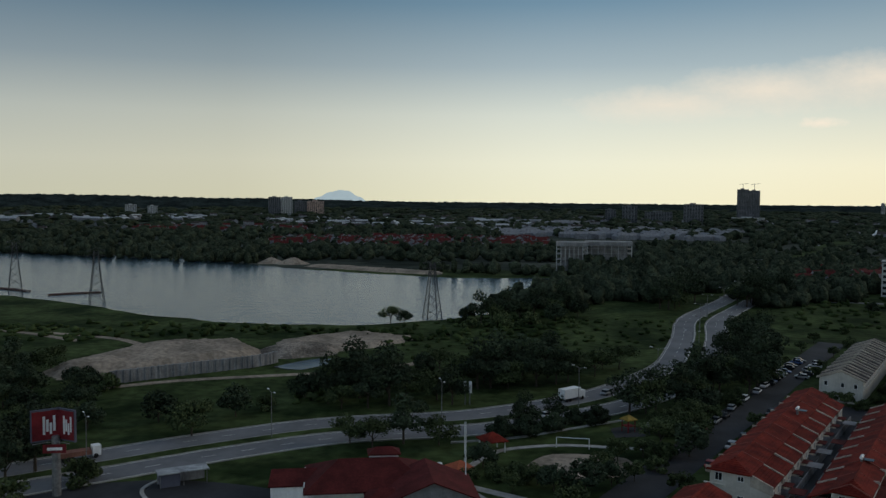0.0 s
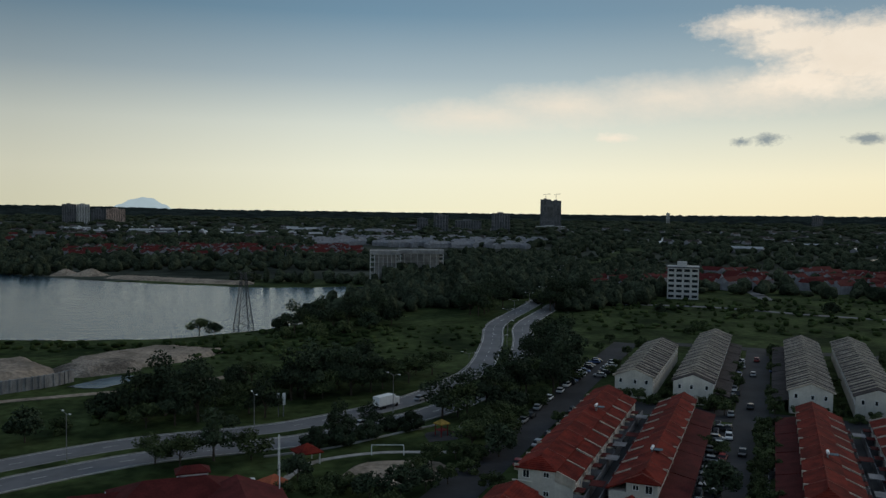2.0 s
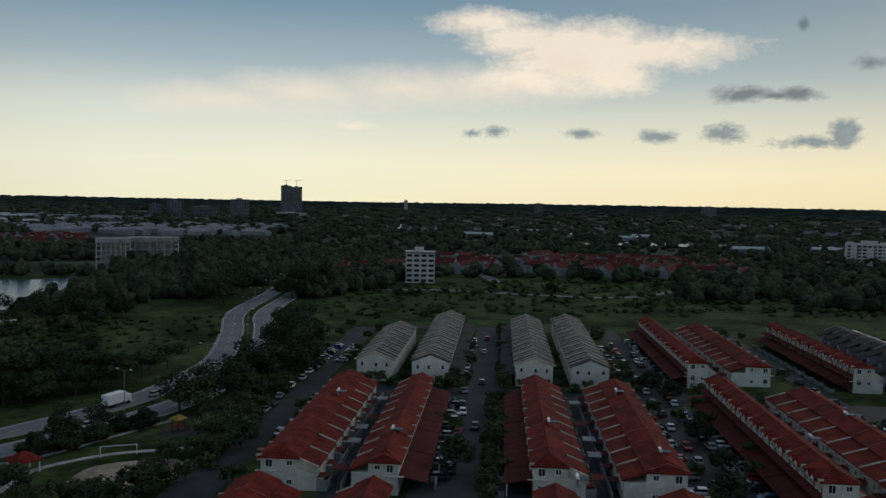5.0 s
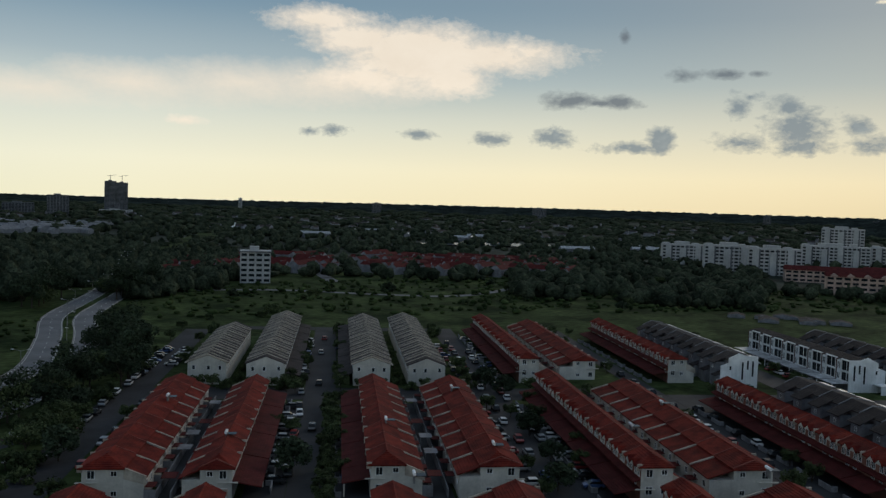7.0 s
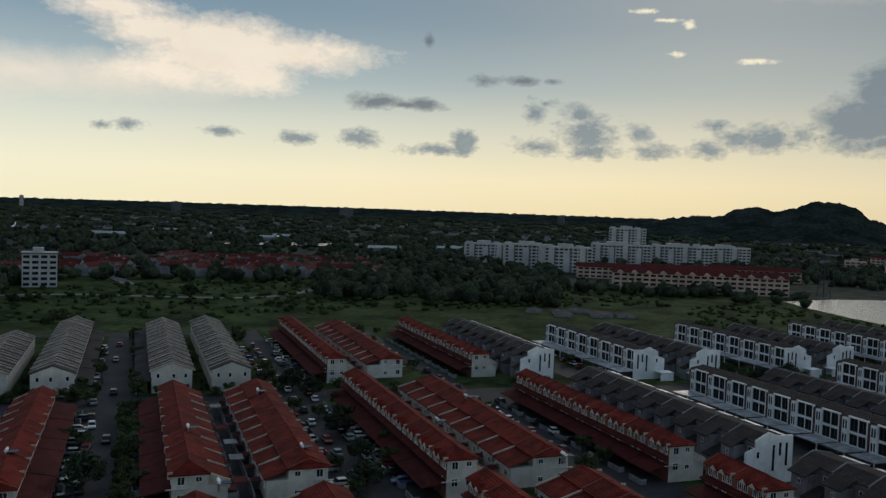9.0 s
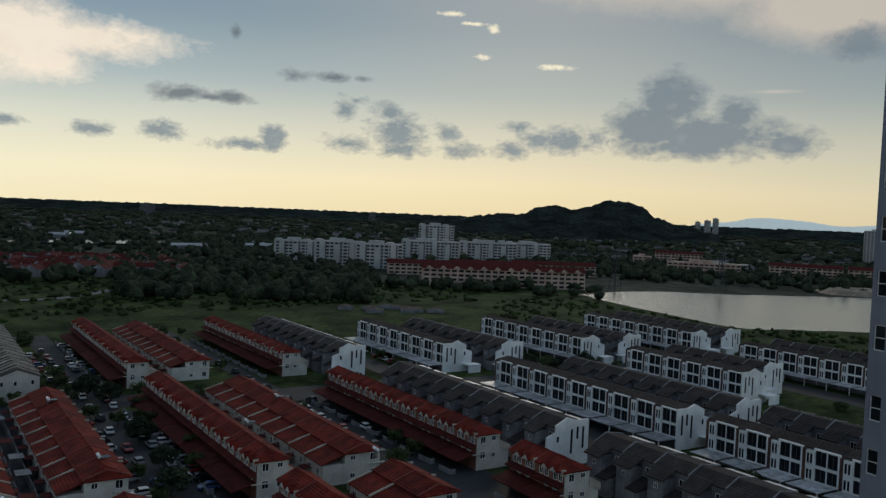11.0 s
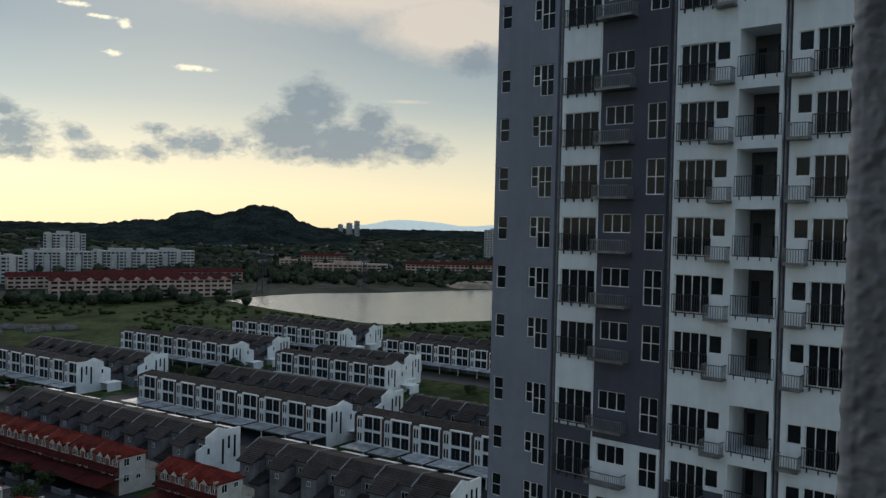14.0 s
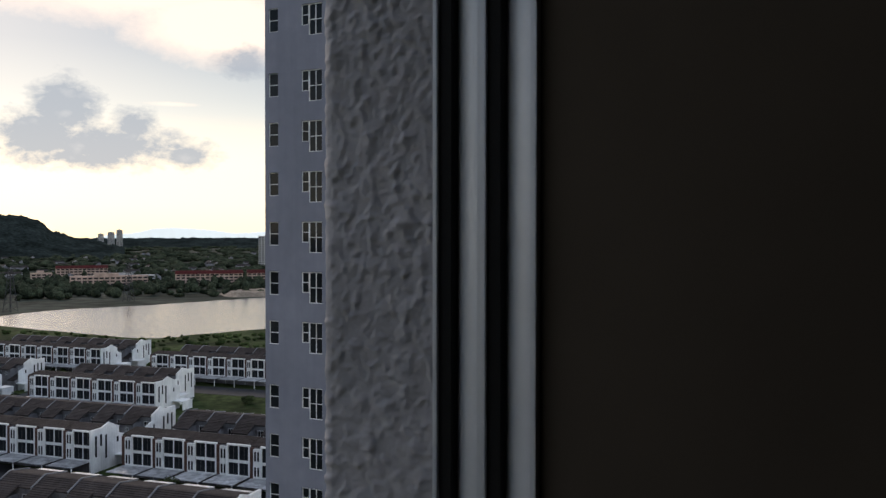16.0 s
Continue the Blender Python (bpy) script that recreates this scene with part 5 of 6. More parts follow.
def block(name, label, category, x, y, turn, long, deep, storeys, mat, bays, roof_m=None, gables=False, height=3.1, stepped=False):
    """A building with its own window openings on the two sides that face the town."""
    b = thing(name, label, category, pose(x, y, 0, 0, 0, turn))
    top = storeys * height
    part("wall", shape((-long / 2, long / 2, -deep / 2, deep / 2, 0, top)), mat, b)
    w = long / bays
    bm = bmesh.new()
    for i in range(bays):
        for k in range(storeys):
            x0, z0 = -long / 2 + w * (i + 0.5), k * height + 0.9
            box(bm, x0 - w * 0.36, x0 + w * 0.36, -deep / 2 - 0.06, -deep / 2 + 0.05, z0, z0 + height * 0.5)
    part("glazing", bm, M_GLASS, b)["kind"] = "stuff"
    if roof_m:
        bm = bmesh.new()
        prism(bm, [(-deep / 2 - 0.8, top - 0.1), (deep / 2 + 0.8, top - 0.1), (0, top + deep * 0.28)], -long / 2 - 0.6, long / 2 + 0.6)
        part("roof", bm, roof_m, b, at=pose(0, 0, 0, 0, 0, 90))
        if gables:
            for i in range(0, bays, 2):
                bm = bmesh.new()
                prism(bm, [(-2.2, 0), (2.2, 0), (2.2, 1.2), (0, 2.6), (-2.2, 1.2)], -0.6, 2.4)
                part("gable", bm, mat, b, at=pose(-long / 2 + w * (i + 0.9), -deep / 2, top - 0.6))
    else:
        part("parapet", shape((-long / 2 - 0.2, long / 2 + 0.2, -deep / 2 - 0.2, deep / 2 + 0.2, top, top + 0.9)), mat, b)
        part("plant_room", shape((-long * 0.2, long * 0.12, -deep * 0.2, deep * 0.3, top + 0.9, top + 3.4)), mat, b)
    if stepped:
        for i in range(int(long / 14)):
            # dark strip laid on the face: shade between bays as colour
            part("recess", shape((-long / 2 + 14 * i + 8.3, -long / 2 + 14 * i + 9.6, -deep / 2 - 0.12, -deep / 2, 0, top + 0.9)), M_GREYT, b, "flat dark strip standing for the shaded gap between bays")
            part("penthouse", shape((-long / 2 + 14 * i + 1, -long / 2 + 14 * i + 7, -deep / 2 + 2, deep / 2 - 2, top + 0.9, top + 2.2 + 1.3 * (i % 2))), mat, b)
            part("bay", shape((-long / 2 + 14 * i + 3, -long / 2 + 14 * i + 8, -deep / 2 - 1.6, -deep / 2, 0, top - height * (i % 2))), mat, b)
    return b


def site(az, d):
    x, y = polar(az, d)
    return x, y, -az


WHITE_APT = "white stepped apartment blocks"
for az, d, l, st in ((57.0, 862, 42, 6), (59.9, 800, 46, 7), (62.5, 770, 42, 7), (66.0, 900, 60, 7), (69.9, 930, 62, 7), (72.6, 960, 50, 7)):
    x, y, t = site(az, d)
    block("apartment_block", "white stepped apartment block with many small windows", "apartments", x, y, t + 8, l, 16, st, M_APT, int(l / 4), stepped=True)["group"] = WHITE_APT
x, y, t = site(66.4, 1010)
block("apartment_block", "taller white apartment block behind the others", "apartments", x, y, t, 42, 18, 12, M_APT, 10, stepped=True)
for az, d, l in ((66.2, 716, 76), (70.4, 745, 72), (74.4, 780, 76)):
    x, y, t = site(az, d)
    block("apartment_block", "long cream apartment block with a red tiled roof", "apartments", x, y, t + 10, l, 12, 3, M_PEACH, int(l / 5), M_TILE_MAROON)
x, y = 589, 202
block("apartment_block", "cream apartment block with red roof and row of gables", "apartments", x, y, -60, 120, 13, 4, M_PEACH, 24, M_TILE_MAROON, True)
for az, d, l, st, m, r in ((84.1, 905, 72, 4, M_PEACH, None), (85.0, 985, 62, 3, M_APT, None), (82.5, 1160, 60, 4, M_PEACH, M_TILE_MAROON), (90.2, 950, 70, 4, M_PEACH, M_TILE_MAROON), (94.4, 960, 60, 4, M_PEACH, M_TILE_MAROON), (80.2, 1080, 22, 3, M_PEACH, None), (98.0, 1000, 60, 4, M_PEACH, M_TILE_MAROON)):
    x, y, t = site(az, d)
    block("apartment_block", "low cream apartment block across the pond", "apartments", x, y, t + 5, l, 12, st, m, int(l / 5), r)
x, y, t = site(94.0, 1500)
block("tower_block", "pale grey tower block behind the pond", "tower", x, y, t, 34, 22, 17, M_APT, 7)
for az, d, l, st in ((19.5, 2280, 27.6, 26), (20.19, 2280, 27.6, 25)):
    x, y, t = site(az, d)
    tb = block("tower_block", "dark unfinished twin tower with cranes on top", "tower", x, y, t, l, 24, st, M_GREYT, 7)
    bm = bmesh.new()
    tube(bm, (0, 0, 80), (0, 0, 96), 0.8, 4)
    tube(bm, (-8, 0, 94), (14, 0, 97), 0.6, 4)
    part("tower_crane", bm, M_METAL, tb, "tower crane on the roof")
x, y, t = site(19.85, 2260)
block("podium", "pale podium under the twin towers", "podium", x, y, t, 78, 30, 3, M_APT, 16)
for az, d, l, st, m in ((12.45, 2000, 34, 12, M_GREYT), (16.5, 1960, 42, 14, M_GREYT), (11.2, 2100, 26, 9, M_GREYT), (14.3, 2020, 62, 8, M_GREYT), (-11.3, 2600, 36, 17, M_GREYT), (-10.5, 2590, 34, 17, M_APT), (-9.6, 2600, 40, 13, M_GREYT), (-8.6, 2570, 50, 13, M_PEACH), (-20.3, 2500, 30, 9, M_APT), (-19.0, 2500, 26, 8, M_APT), (68.4, 2900, 40, 12, M_GREYT), (84.2, 3400, 24, 22, M_APT), (84.7, 3450, 22, 25, M_APT), (83.6, 3400, 20, 20, M_APT), (36.5, 3600, 40, 14, M_GREYT), (47.5, 3700, 60, 14, M_GREYT), (62.0, 3700, 30, 14, M_GREYT), (27.5, 3300, 14, 15, M_APT)):
    x, y, t = site(az, d)
    block("tower_block", "hazy tower block far across the plain", "tower", x, y, t, l, 20, st, m, max(4, int(l / 6)))
x, y, t = site(28.55, 530)
wb = block("office_block", "white seven-storey office block with open galleries", "office", x, y, t, 18, 14, 6, M_APT, 4)
part("band", shape((-9.6, 9.6, -7.6, 7.6, 18.6, 19.4)), M_GREYT, wb, "dark band under the roof")
# unfinished concrete frame by the lake
for (az, d, l, dp) in ((8.7, 630, 22, 18), (11.1, 646, 34, 20)):
    x, y, t = site(az, d)
    fr = thing("building_frame", "unfinished raw concrete building frame with bare columns", "building", pose(x, y, 0, 0, 0, t))
    part("core", shape((-l / 2 + 3, l / 2 - 3, -dp / 2 + 3, dp / 2 - 3, 0, 20)), M_CONCRETE, fr)
    part("roof_slab", shape((-l / 2 - 0.5, l / 2 + 0.5, -dp / 2 - 0.5, dp / 2 + 0.5, 18, 21)), M_CONCRETE, fr)
    for z in (4, 8, 12, 15.4):
        part("floor_slab", shape((-l / 2, l / 2, -dp / 2, dp / 2, z, z + 0.35)), M_CONCRETE, fr)
    for i in range(8):
        part("column", shape((-l / 2 + i * l / 7 - 0.3, -l / 2 + i * l / 7 + 0.3, -dp / 2 - 0.3, -dp / 2 + 0.3, 0, 18)), M_APT, fr)


def hamlet(name, label, boxes, roof_m, wall_m, seed, long=(9, 16), height=5.5, pitch=0.32):
    """A quarter of small houses too far off to pick apart: walls and pitched roofs in one sheet."""
    rng = random.Random(seed)
    verts, faces, mats = [], [], []
    for x, y, a in boxes:
        l, d = rng.uniform(*long), rng.uniform(7, 10)
        h = height * rng.uniform(0.75, 1.1)
        ca, sa = math.cos(a), math.sin(a)
        k = len(verts)
        for u, v, z in ((-l, -d, 0), (l, -d, 0), (l, d, 0), (-l, d, 0), (-l, -d, h), (l, -d, h), (l, d, h), (-l, d, h), (-l * 0.96, 0, h + d * pitch), (l * 0.96, 0, h + d * pitch)):
            verts.append((x + (u * ca - v * sa) / 2, y + (u * sa + v * ca) / 2, z))
        for f, m in (((0, 1, 5, 4), 0), ((1, 2, 6, 5), 0), ((2, 3, 7, 6), 0), ((3, 0, 4, 7), 0), ((4, 5, 9, 8), 1), ((6, 7, 8, 9), 1), ((5, 6, 9), 0), ((7, 4, 8), 0)):
            faces.append(tuple(i + k for i in f))
            mats.append(m)
    me = bpy.data.meshes.new(name)
    me.from_pydata(verts, [], faces)
    me.materials.append(wall_m)
    me.materials.append(roof_m)
    me.polygons.foreach_set("material_index", mats)
    return tagged(new(name, me), label, "houses", kind="stuff")


def spread(az0, az1, d0, d1, n, seed, turn):
    rng = random.Random(seed)
    return [(*polar(rng.uniform(az0, az1), rng.uniform(d0, d1)), turn + rng.choice((0, 1.57)) + rng.uniform(-0.1, 0.1)) for _ in range(n)]


hamlet("house_quarter", "red-roofed house quarter beyond the lake", spread(-11.5, 7, 860, 1060, 230, 1, 0.3) + spread(-20, -9, 1250, 1450, 60, 2, 0.2), M_TILE_MAROON, M_CEMENT, 1)
hamlet("house_quarter", "red-roofed houses across the meadow", spread(24, 33.5, 600, 720, 60, 3, 0.5) + spread(35, 50, 610, 760, 150, 4, 0.3) + spread(22, 27, 560, 640, 26, 9, 0.5), M_TILE_MAROON, M_CEMENT, 2, (10, 22))
hamlet("house_quarter", "pale roofs of workshops and shops in the plain", spread(3, 19, 1130, 1420, 130, 5, 0.1) + spread(4, 9, 1700, 1900, 40, 15, 0.1), M_CEMENT, M_CEMENT, 3, (12, 34), 6)
hamlet("house_quarter", "scattered dim houses in the wooded plain", spread(-30, 100, 1300, 2600, 420, 6, 0.3) + spread(70, 92, 1050, 1300, 60, 7, 0.2), M_TILE_DARK, M_CEMENT, 4, (10, 26))
hamlet("shed_quarter", "long pale shed roofs in the wooded plain", spread(-28, -16, 1900, 2300, 40, 8, 0.05) + spread(-12, 6, 1500, 2000, 50, 10, 0.05) + spread(28, 46, 1150, 1500, 8, 11, 0.8) + spread(50, 60, 900, 1100, 4, 12, 1.0), M_AWNING, M_CEMENT, 5, (20, 60), 6)
hamlet("shed_quarter", "low derelict sheds beyond the terraces", [(x, y, 0.5) for x, y in scatter([(385, 222), (430, 180), (400, 168), (368, 196)], 10, rng)], M_TILE_DARK, M_CEMENT, 6, (5, 11), 1.4, 0.1)
levee = spline([(165, 560), (235, 665), (330, 800), (450, 980), (640, 1290), (800, 1560)], 20)
structure("embankment", ribbon(levee, -4, 26, -0.5, 3.0), M_GRASS, "long grassed embankment running into the plain")
structure("road", ribbon(levee, -14, -5, -0.2, 0.4), M_ROAD, "pale road along the embankment")
structure("road", ribbon(spline([(150, 455), (200, 438), (246, 417), (287, 372), (330, 352), (433, 392)], 8), -3, 3, -0.2, 0.1), M_ROAD, "pale road across the meadow")
structure("road", ribbon(spline([(299, 447), (330, 520), (372, 640)], 8), -4, 4, -0.2, 0.1), M_ROAD, "pale road into the red-roofed quarter")
structure("water", patch([(650, 800), (700, 760), (790, 700), (830, 740), (740, 830)], 2.0, 4, seed=8), water_m, "small pale pond in the plain")
# invented white form for an unidentified bright fleck in the plain
glint = thing("canopy_roof", "white bent form in the plain, standing in for a bright fleck", "roof", pose(597, 1170, 0, 0, 0, 20))
bm = bmesh.new()
prism(bm, [(-7, 4), (-2, 7), (3, 8.5), (6, 13), (4.5, 8), (0, 5.5)], -1, 1)
part("sheet", bm, M_GLINT, glint)
part("mast", shape((-0.4, 0.4, -0.4, 0.4, 0, 7)), M_METAL, glint)
# ---- earthworks ----
def mound(name, label, outline, high, mat, seed, step=2.2, rough=0.35):
    """A heap of ground with a bumpy top that runs out at its rim."""
    xs, ys = [p[0] for p in outline], [p[1] for p in outline]
    nx, ny = int((max(xs) - min(xs)) / step) + 2, int((max(ys) - min(ys)) / step) + 2
    verts, faces = [], []
    for j in range(ny + 1):
        for i in range(nx + 1):
            x, y = min(xs) + (i - 0.5) * step, min(ys) + (j - 0.5) * step
            jx, jy = x + 1.6 * noise.noise(Vector((x * 0.13, y * 0.13, seed))), y + 1.6 * noise.noise(Vector((x * 0.13, y * 0.13, seed + 9)))
            near = 1e9
            for k in range(len(outline)):
                a, b = Vector(outline[k - 1]), Vector(outline[k])
                p = Vector((jx, jy))
                u = max(0, min(1, (p - a).dot(b - a) / (b - a).length_squared))
                near = min(near, (p - a - (b - a) * u).length)
            h = high * min(1, near / (high * 1.6)) if inside(outline, jx, jy) else -0.4
            if h > 0:
                h *= 1 + rough * noise.noise(Vector((x * 0.09, y * 0.09, seed))) + 0.5 * rough * noise.noise(Vector((x * 0.4, y * 0.4, seed)))
            verts.append((x, y, h))
    for j in range(ny):
        for i in range(nx):
            q = [j * (nx + 1) + i, j * (nx + 1) + i + 1, (j + 1) * (nx + 1) + i + 1, (j + 1) * (nx + 1) + i]
            if max(verts[k][2] for k in q) > -0.3:
                faces.append(q)
    me = bpy.data.meshes.new(name)
    me.from_pydata(verts, [], faces)
    me.polygons.foreach_set("use_smooth", [True] * len(me.polygons))
    me.materials.append(mat)
    return tagged(new(name, me), label, kind="structure")


mound("ground", "bare pale sand bank of the earthworks", [(-118, 246), (-102, 290), (-70, 296), (-58, 278), (-62, 262), (-90, 244), (-108, 236)], 3.2, M_SAND, 1)
mound("ground", "low sand spit by the lake shore", [(-60, 300), (-36, 322), (-8, 312), (-18, 296), (-36, 282), (-54, 288)], 1.6, M_SAND, 2)
mound("ground", "brown rock face behind the settling basin", [(-64, 276), (-52, 296), (-34, 290), (-36, 276), (-50, 270)], 2.6, M_ROCK, 3)
for pts in ([(-92, 226), (-74, 236), (-52, 243), (-30, 250), (-10, 262), (0, 280)], [(-150, 318), (-120, 306), (-104, 292)], [(-230, 330), (-170, 322), (-130, 300)]):
    structure("track", ribbon(spline(pts), -1.6, 1.6, -0.1, 0.12), M_SAND, "pale sandy track")
wl = spline([(-92, 231), (-76, 243), (-58, 256), (-52, 264)], 2)
structure("retaining_wall", ribbon(wl, -0.3, 0.3, 0, 3.6), M_CONCRETE, "stained concrete retaining wall of the basin")
for i in range(1, len(wl) - 1):
    d = (wl[i + 1] - wl[i - 1]).normalized()
    b = part("buttress", shape((-0.25, 0.25, -0.5, 0.5, 0, 3.7)), M_CONCRETE)
    b.matrix_basis = Matrix.Translation(wl[i]) @ Matrix.Rotation(math.atan2(d.y, d.x), 4, "Z")
    tagged(b, "concrete buttress rib on the basin wall", kind="structure")
structure("water", patch([(-52, 256), (-42, 252), (-34, 266), (-40, 270)], 0.14, 1), water_m, "small settling pool in the earthworks")
structure("ground", patch([(14, 158), (26, 154), (36, 158), (38, 168), (24, 170)], 0.05, 2.5, 3), M_SAND, "worn sandy patch on the playing field")
structure("path", ribbon(spline([(5, 160), (9, 168), (14, 173), (26, 176), (40, 174), (50, 174)], 2), -0.8, 0.8, -0.1, 0.1), M_PAVE, "pale concrete park path")
structure("path", ribbon(spline([(52, 186), (48, 190), (50, 197), (55, 201)], 1), -0.7, 0.7, -0.1, 0.1), M_PAVE, "pale curved park path")
structure("kerb", ribbon(spline([(2, 177), (16, 181), (30, 189), (44, 197)], 2), -0.2, 0.2, -0.1, 0.35), M_PAVE, "low park boundary kerb")
structure("road", patch([(-62, 150), (-48, 152), (-28, 146), (-20, 128), (-30, 108), (-70, 112), (-80, 138)], 0.045, 0.5, 3), M_ASPHALT, "dark asphalt car park beside the hall")
slip = spline([(-46, 158), (-51, 153), (-53, 147), (-50, 141), (-46, 136)], 1)
structure("kerb", ribbon(slip, -0.35, 0.35, -0.1, 0.22), M_PAVE, "pale curved kerb at the turning")
for pts in ([(-30, 110), (10, 128), (4, 150)], [(2, 152), (22, 138), (34, 128)]):
    structure("pavement", ribbon(spline(pts, 3), -1, 1, -0.1, 0.08), M_PAVE, "pale concrete footway")

# ---- the hall with maroon roofs ----
hall = thing("community_hall", "low white hall with broad maroon tiled roofs", "hall", pose(-11, 146, 0, 0, 0, 8))


def hip(x0, x1, y0, y1, z0, z1, inset):
    bm = bmesh.new()
    cy = (y0 + y1) / 2
    lo = [bm.verts.new(p) for p in ((x0, y0, z0), (x1, y0, z0), (x1, y1, z0), (x0, y1, z0))]
    lo2 = [bm.verts.new((v.co.x, v.co.y, z0 - 0.22)) for v in lo]
    a, b = bm.verts.new((x0 + inset, cy, z1)), bm.verts.new((x1 - inset, cy, z1))
    bm.faces.new((lo[0], lo[1], b, a)), bm.faces.new((lo[1], lo[2], b)), bm.faces.new((lo[2], lo[3], a, b)), bm.faces.new((lo[3], lo[0], a))
    for i in range(4):
        bm.faces.new((lo2[i], lo2[(i + 1) % 4], lo[(i + 1) % 4], lo[i]))
    bm.faces.new(lo2[::-1])
    return bm


part("wall", shape((-13, 12, -5, 6, 0, 3.3)), M_WHITE, hall)
part("main_roof", hip(-13, 9, -8, 7.5, 3.2, 6.6, 6), M_TILE_MAROON, hall)
part("side_roof", hip(-19, -10, -3, 6, 3.0, 4.6, 0.4), M_TILE_MAROON, hall)
part("side_wall", shape((-18.6, -13, -2.6, 5.6, 0, 3.0)), M_WHITE, hall)
bm = bmesh.new()
prism(bm, [(-7, 3.2), (7, 3.2), (0, 6.0), (0, 6.25), (7.4, 3.3), (-7.4, 3.3)][:3], -13, -2)
part("porch_gable", bm, M_CEMENT, hall, "grey gable wall over the entrance", pose(8, 0, 0))
bm = bmesh.new()
for sgn in (-1, 1):
    prism(bm, [(sgn * 7.8, 3.05), (0, 6.2), (0, 6.42), (sgn * 7.8, 3.27)], -14, -1)
part("porch_roof", bm, M_TILE_MAROON, hall, "", pose(8, 0, 0))
part("lower_roof", hip(-3, 4, -13, -6, 2.9, 4.4, 2.5), M_TILE_MAROON, hall)
part("roof_vent", shape((-1.5, 3.5, 0.4, 3.2, 5.6, 7.0)), M_WHITE, hall, "white clerestory box on the ridge")
part("vent_roof", hip(-1.9, 3.9, 0, 3.6, 7.0, 7.9, 1.6), M_TILE_MAROON, hall)
for x in (-12, -8, -4, 1, 15):
    part("post", shape((x - 0.2, x + 0.2, -7.6, -7.2, 0, 3.2)), M_WHITE, hall)
kiosk = thing("kiosk", "small orange-roofed kiosk beside the hall", "kiosk", pose(3.5, 154, 0, 0, 0, 30))
part("wall", shape((-1.5, 1.5, -1.5, 1.5, 0, 2.4)), M_CEMENT, kiosk)
part("roof", hip(-2.2, 2.2, -2.2, 2.2, 2.4, 3.6, 2.0), material("orange_roof_tiles", (0.36, 0.10, 0.05), 0.85, size=2), kiosk)
gaz = thing("gazebo", "small red-roofed park gazebo", "gazebo", pose(10.5, 172, 0, 0, 0, 20))
part("roof", hip(-2.6, 2.6, -2.6, 2.6, 2.5, 4.0, 2.5), M_TILE_RED, gaz)
for x in (-2, 2):
    for y in (-2, 2):
        part("post", shape((x - 0.1, x + 0.1, y - 0.1, y + 0.1, 0, 2.5)), M_WHITE, gaz)
hut = thing("bus_shelter", "flat-roofed roadside shelter with pale metal roof", "shelter", pose(-47, 150.5, 0, 0, 0, 28))
part("roof", shape((-4.5, 4.5, -1.7, 1.7, 2.5, 2.7)), M_AWNING, hut)
part("back_panel", shape((-4.2, 4.2, 1.3, 1.45, 0, 2.3)), M_CEMENT, hut)
part("stall", shape((-3.9, -0.6, -1.2, 1.2, 0, 2.3)), M_TDARK, hut)
for x in (-4.1, 0, 4.1):
    part("post", shape((x - 0.06, x + 0.06, -1.4, -1.28, 0, 2.5)), M_METAL, hut)

# ---- billboard ----
M_RED = material("red_poster", (0.16, 0.018, 0.022), 0.6, size=2, grain=0.08)
bb = thing("billboard", "tall two-faced red billboard on a steel mast", "billboard", pose(-66.8, 143.9, 0, 0, 0, 8))
bm = bmesh.new()
tube(bm, (0, 0, 0), (0, 0, 10.5), 0.75, 12, 0.65)
part("mast", bm, M_METAL, bb)
for sgn, turn in ((-1, 28), (1, -34)):
    panel = part("panel", shape((-2.3, 2.3, -0.2, 0.2, 0, 5.6)), M_TDARK, bb, "dark steel sign frame", pose(sgn * 1.75, 0, 9.6, 0, 0, turn))
    part("poster", shape((-2.1, 2.1, -0.26, -0.2, 0.3, 5.3)), M_RED, panel, "red advertising poster")
    for k in range(4):
        part("print_bar", shape((-0.4 + 0.55 * k, 0.0 + 0.55 * k, -0.30, -0.26, 1.2 + 0.5 * (k % 2), 4.4 - 0.6 * (k % 3))), M_WHITE, panel, "white block of unreadable print")
    part("lamp_rail", shape((-2.3, 2.3, -1.3, -1.2, 0.0, 0.1)), M_METAL, panel)
small = part("small_panel", shape((-1.9, 1.9, -0.9, -0.7, 7.7, 9.2)), M_RED, bb, "small red sign under the billboard")
part("print_bar", shape((-1.2, 1.3, -0.95, -0.9, 8.2, 8.7)), M_WHITE, small, "white block of unreadable print")

# ---- pylons and poles ----


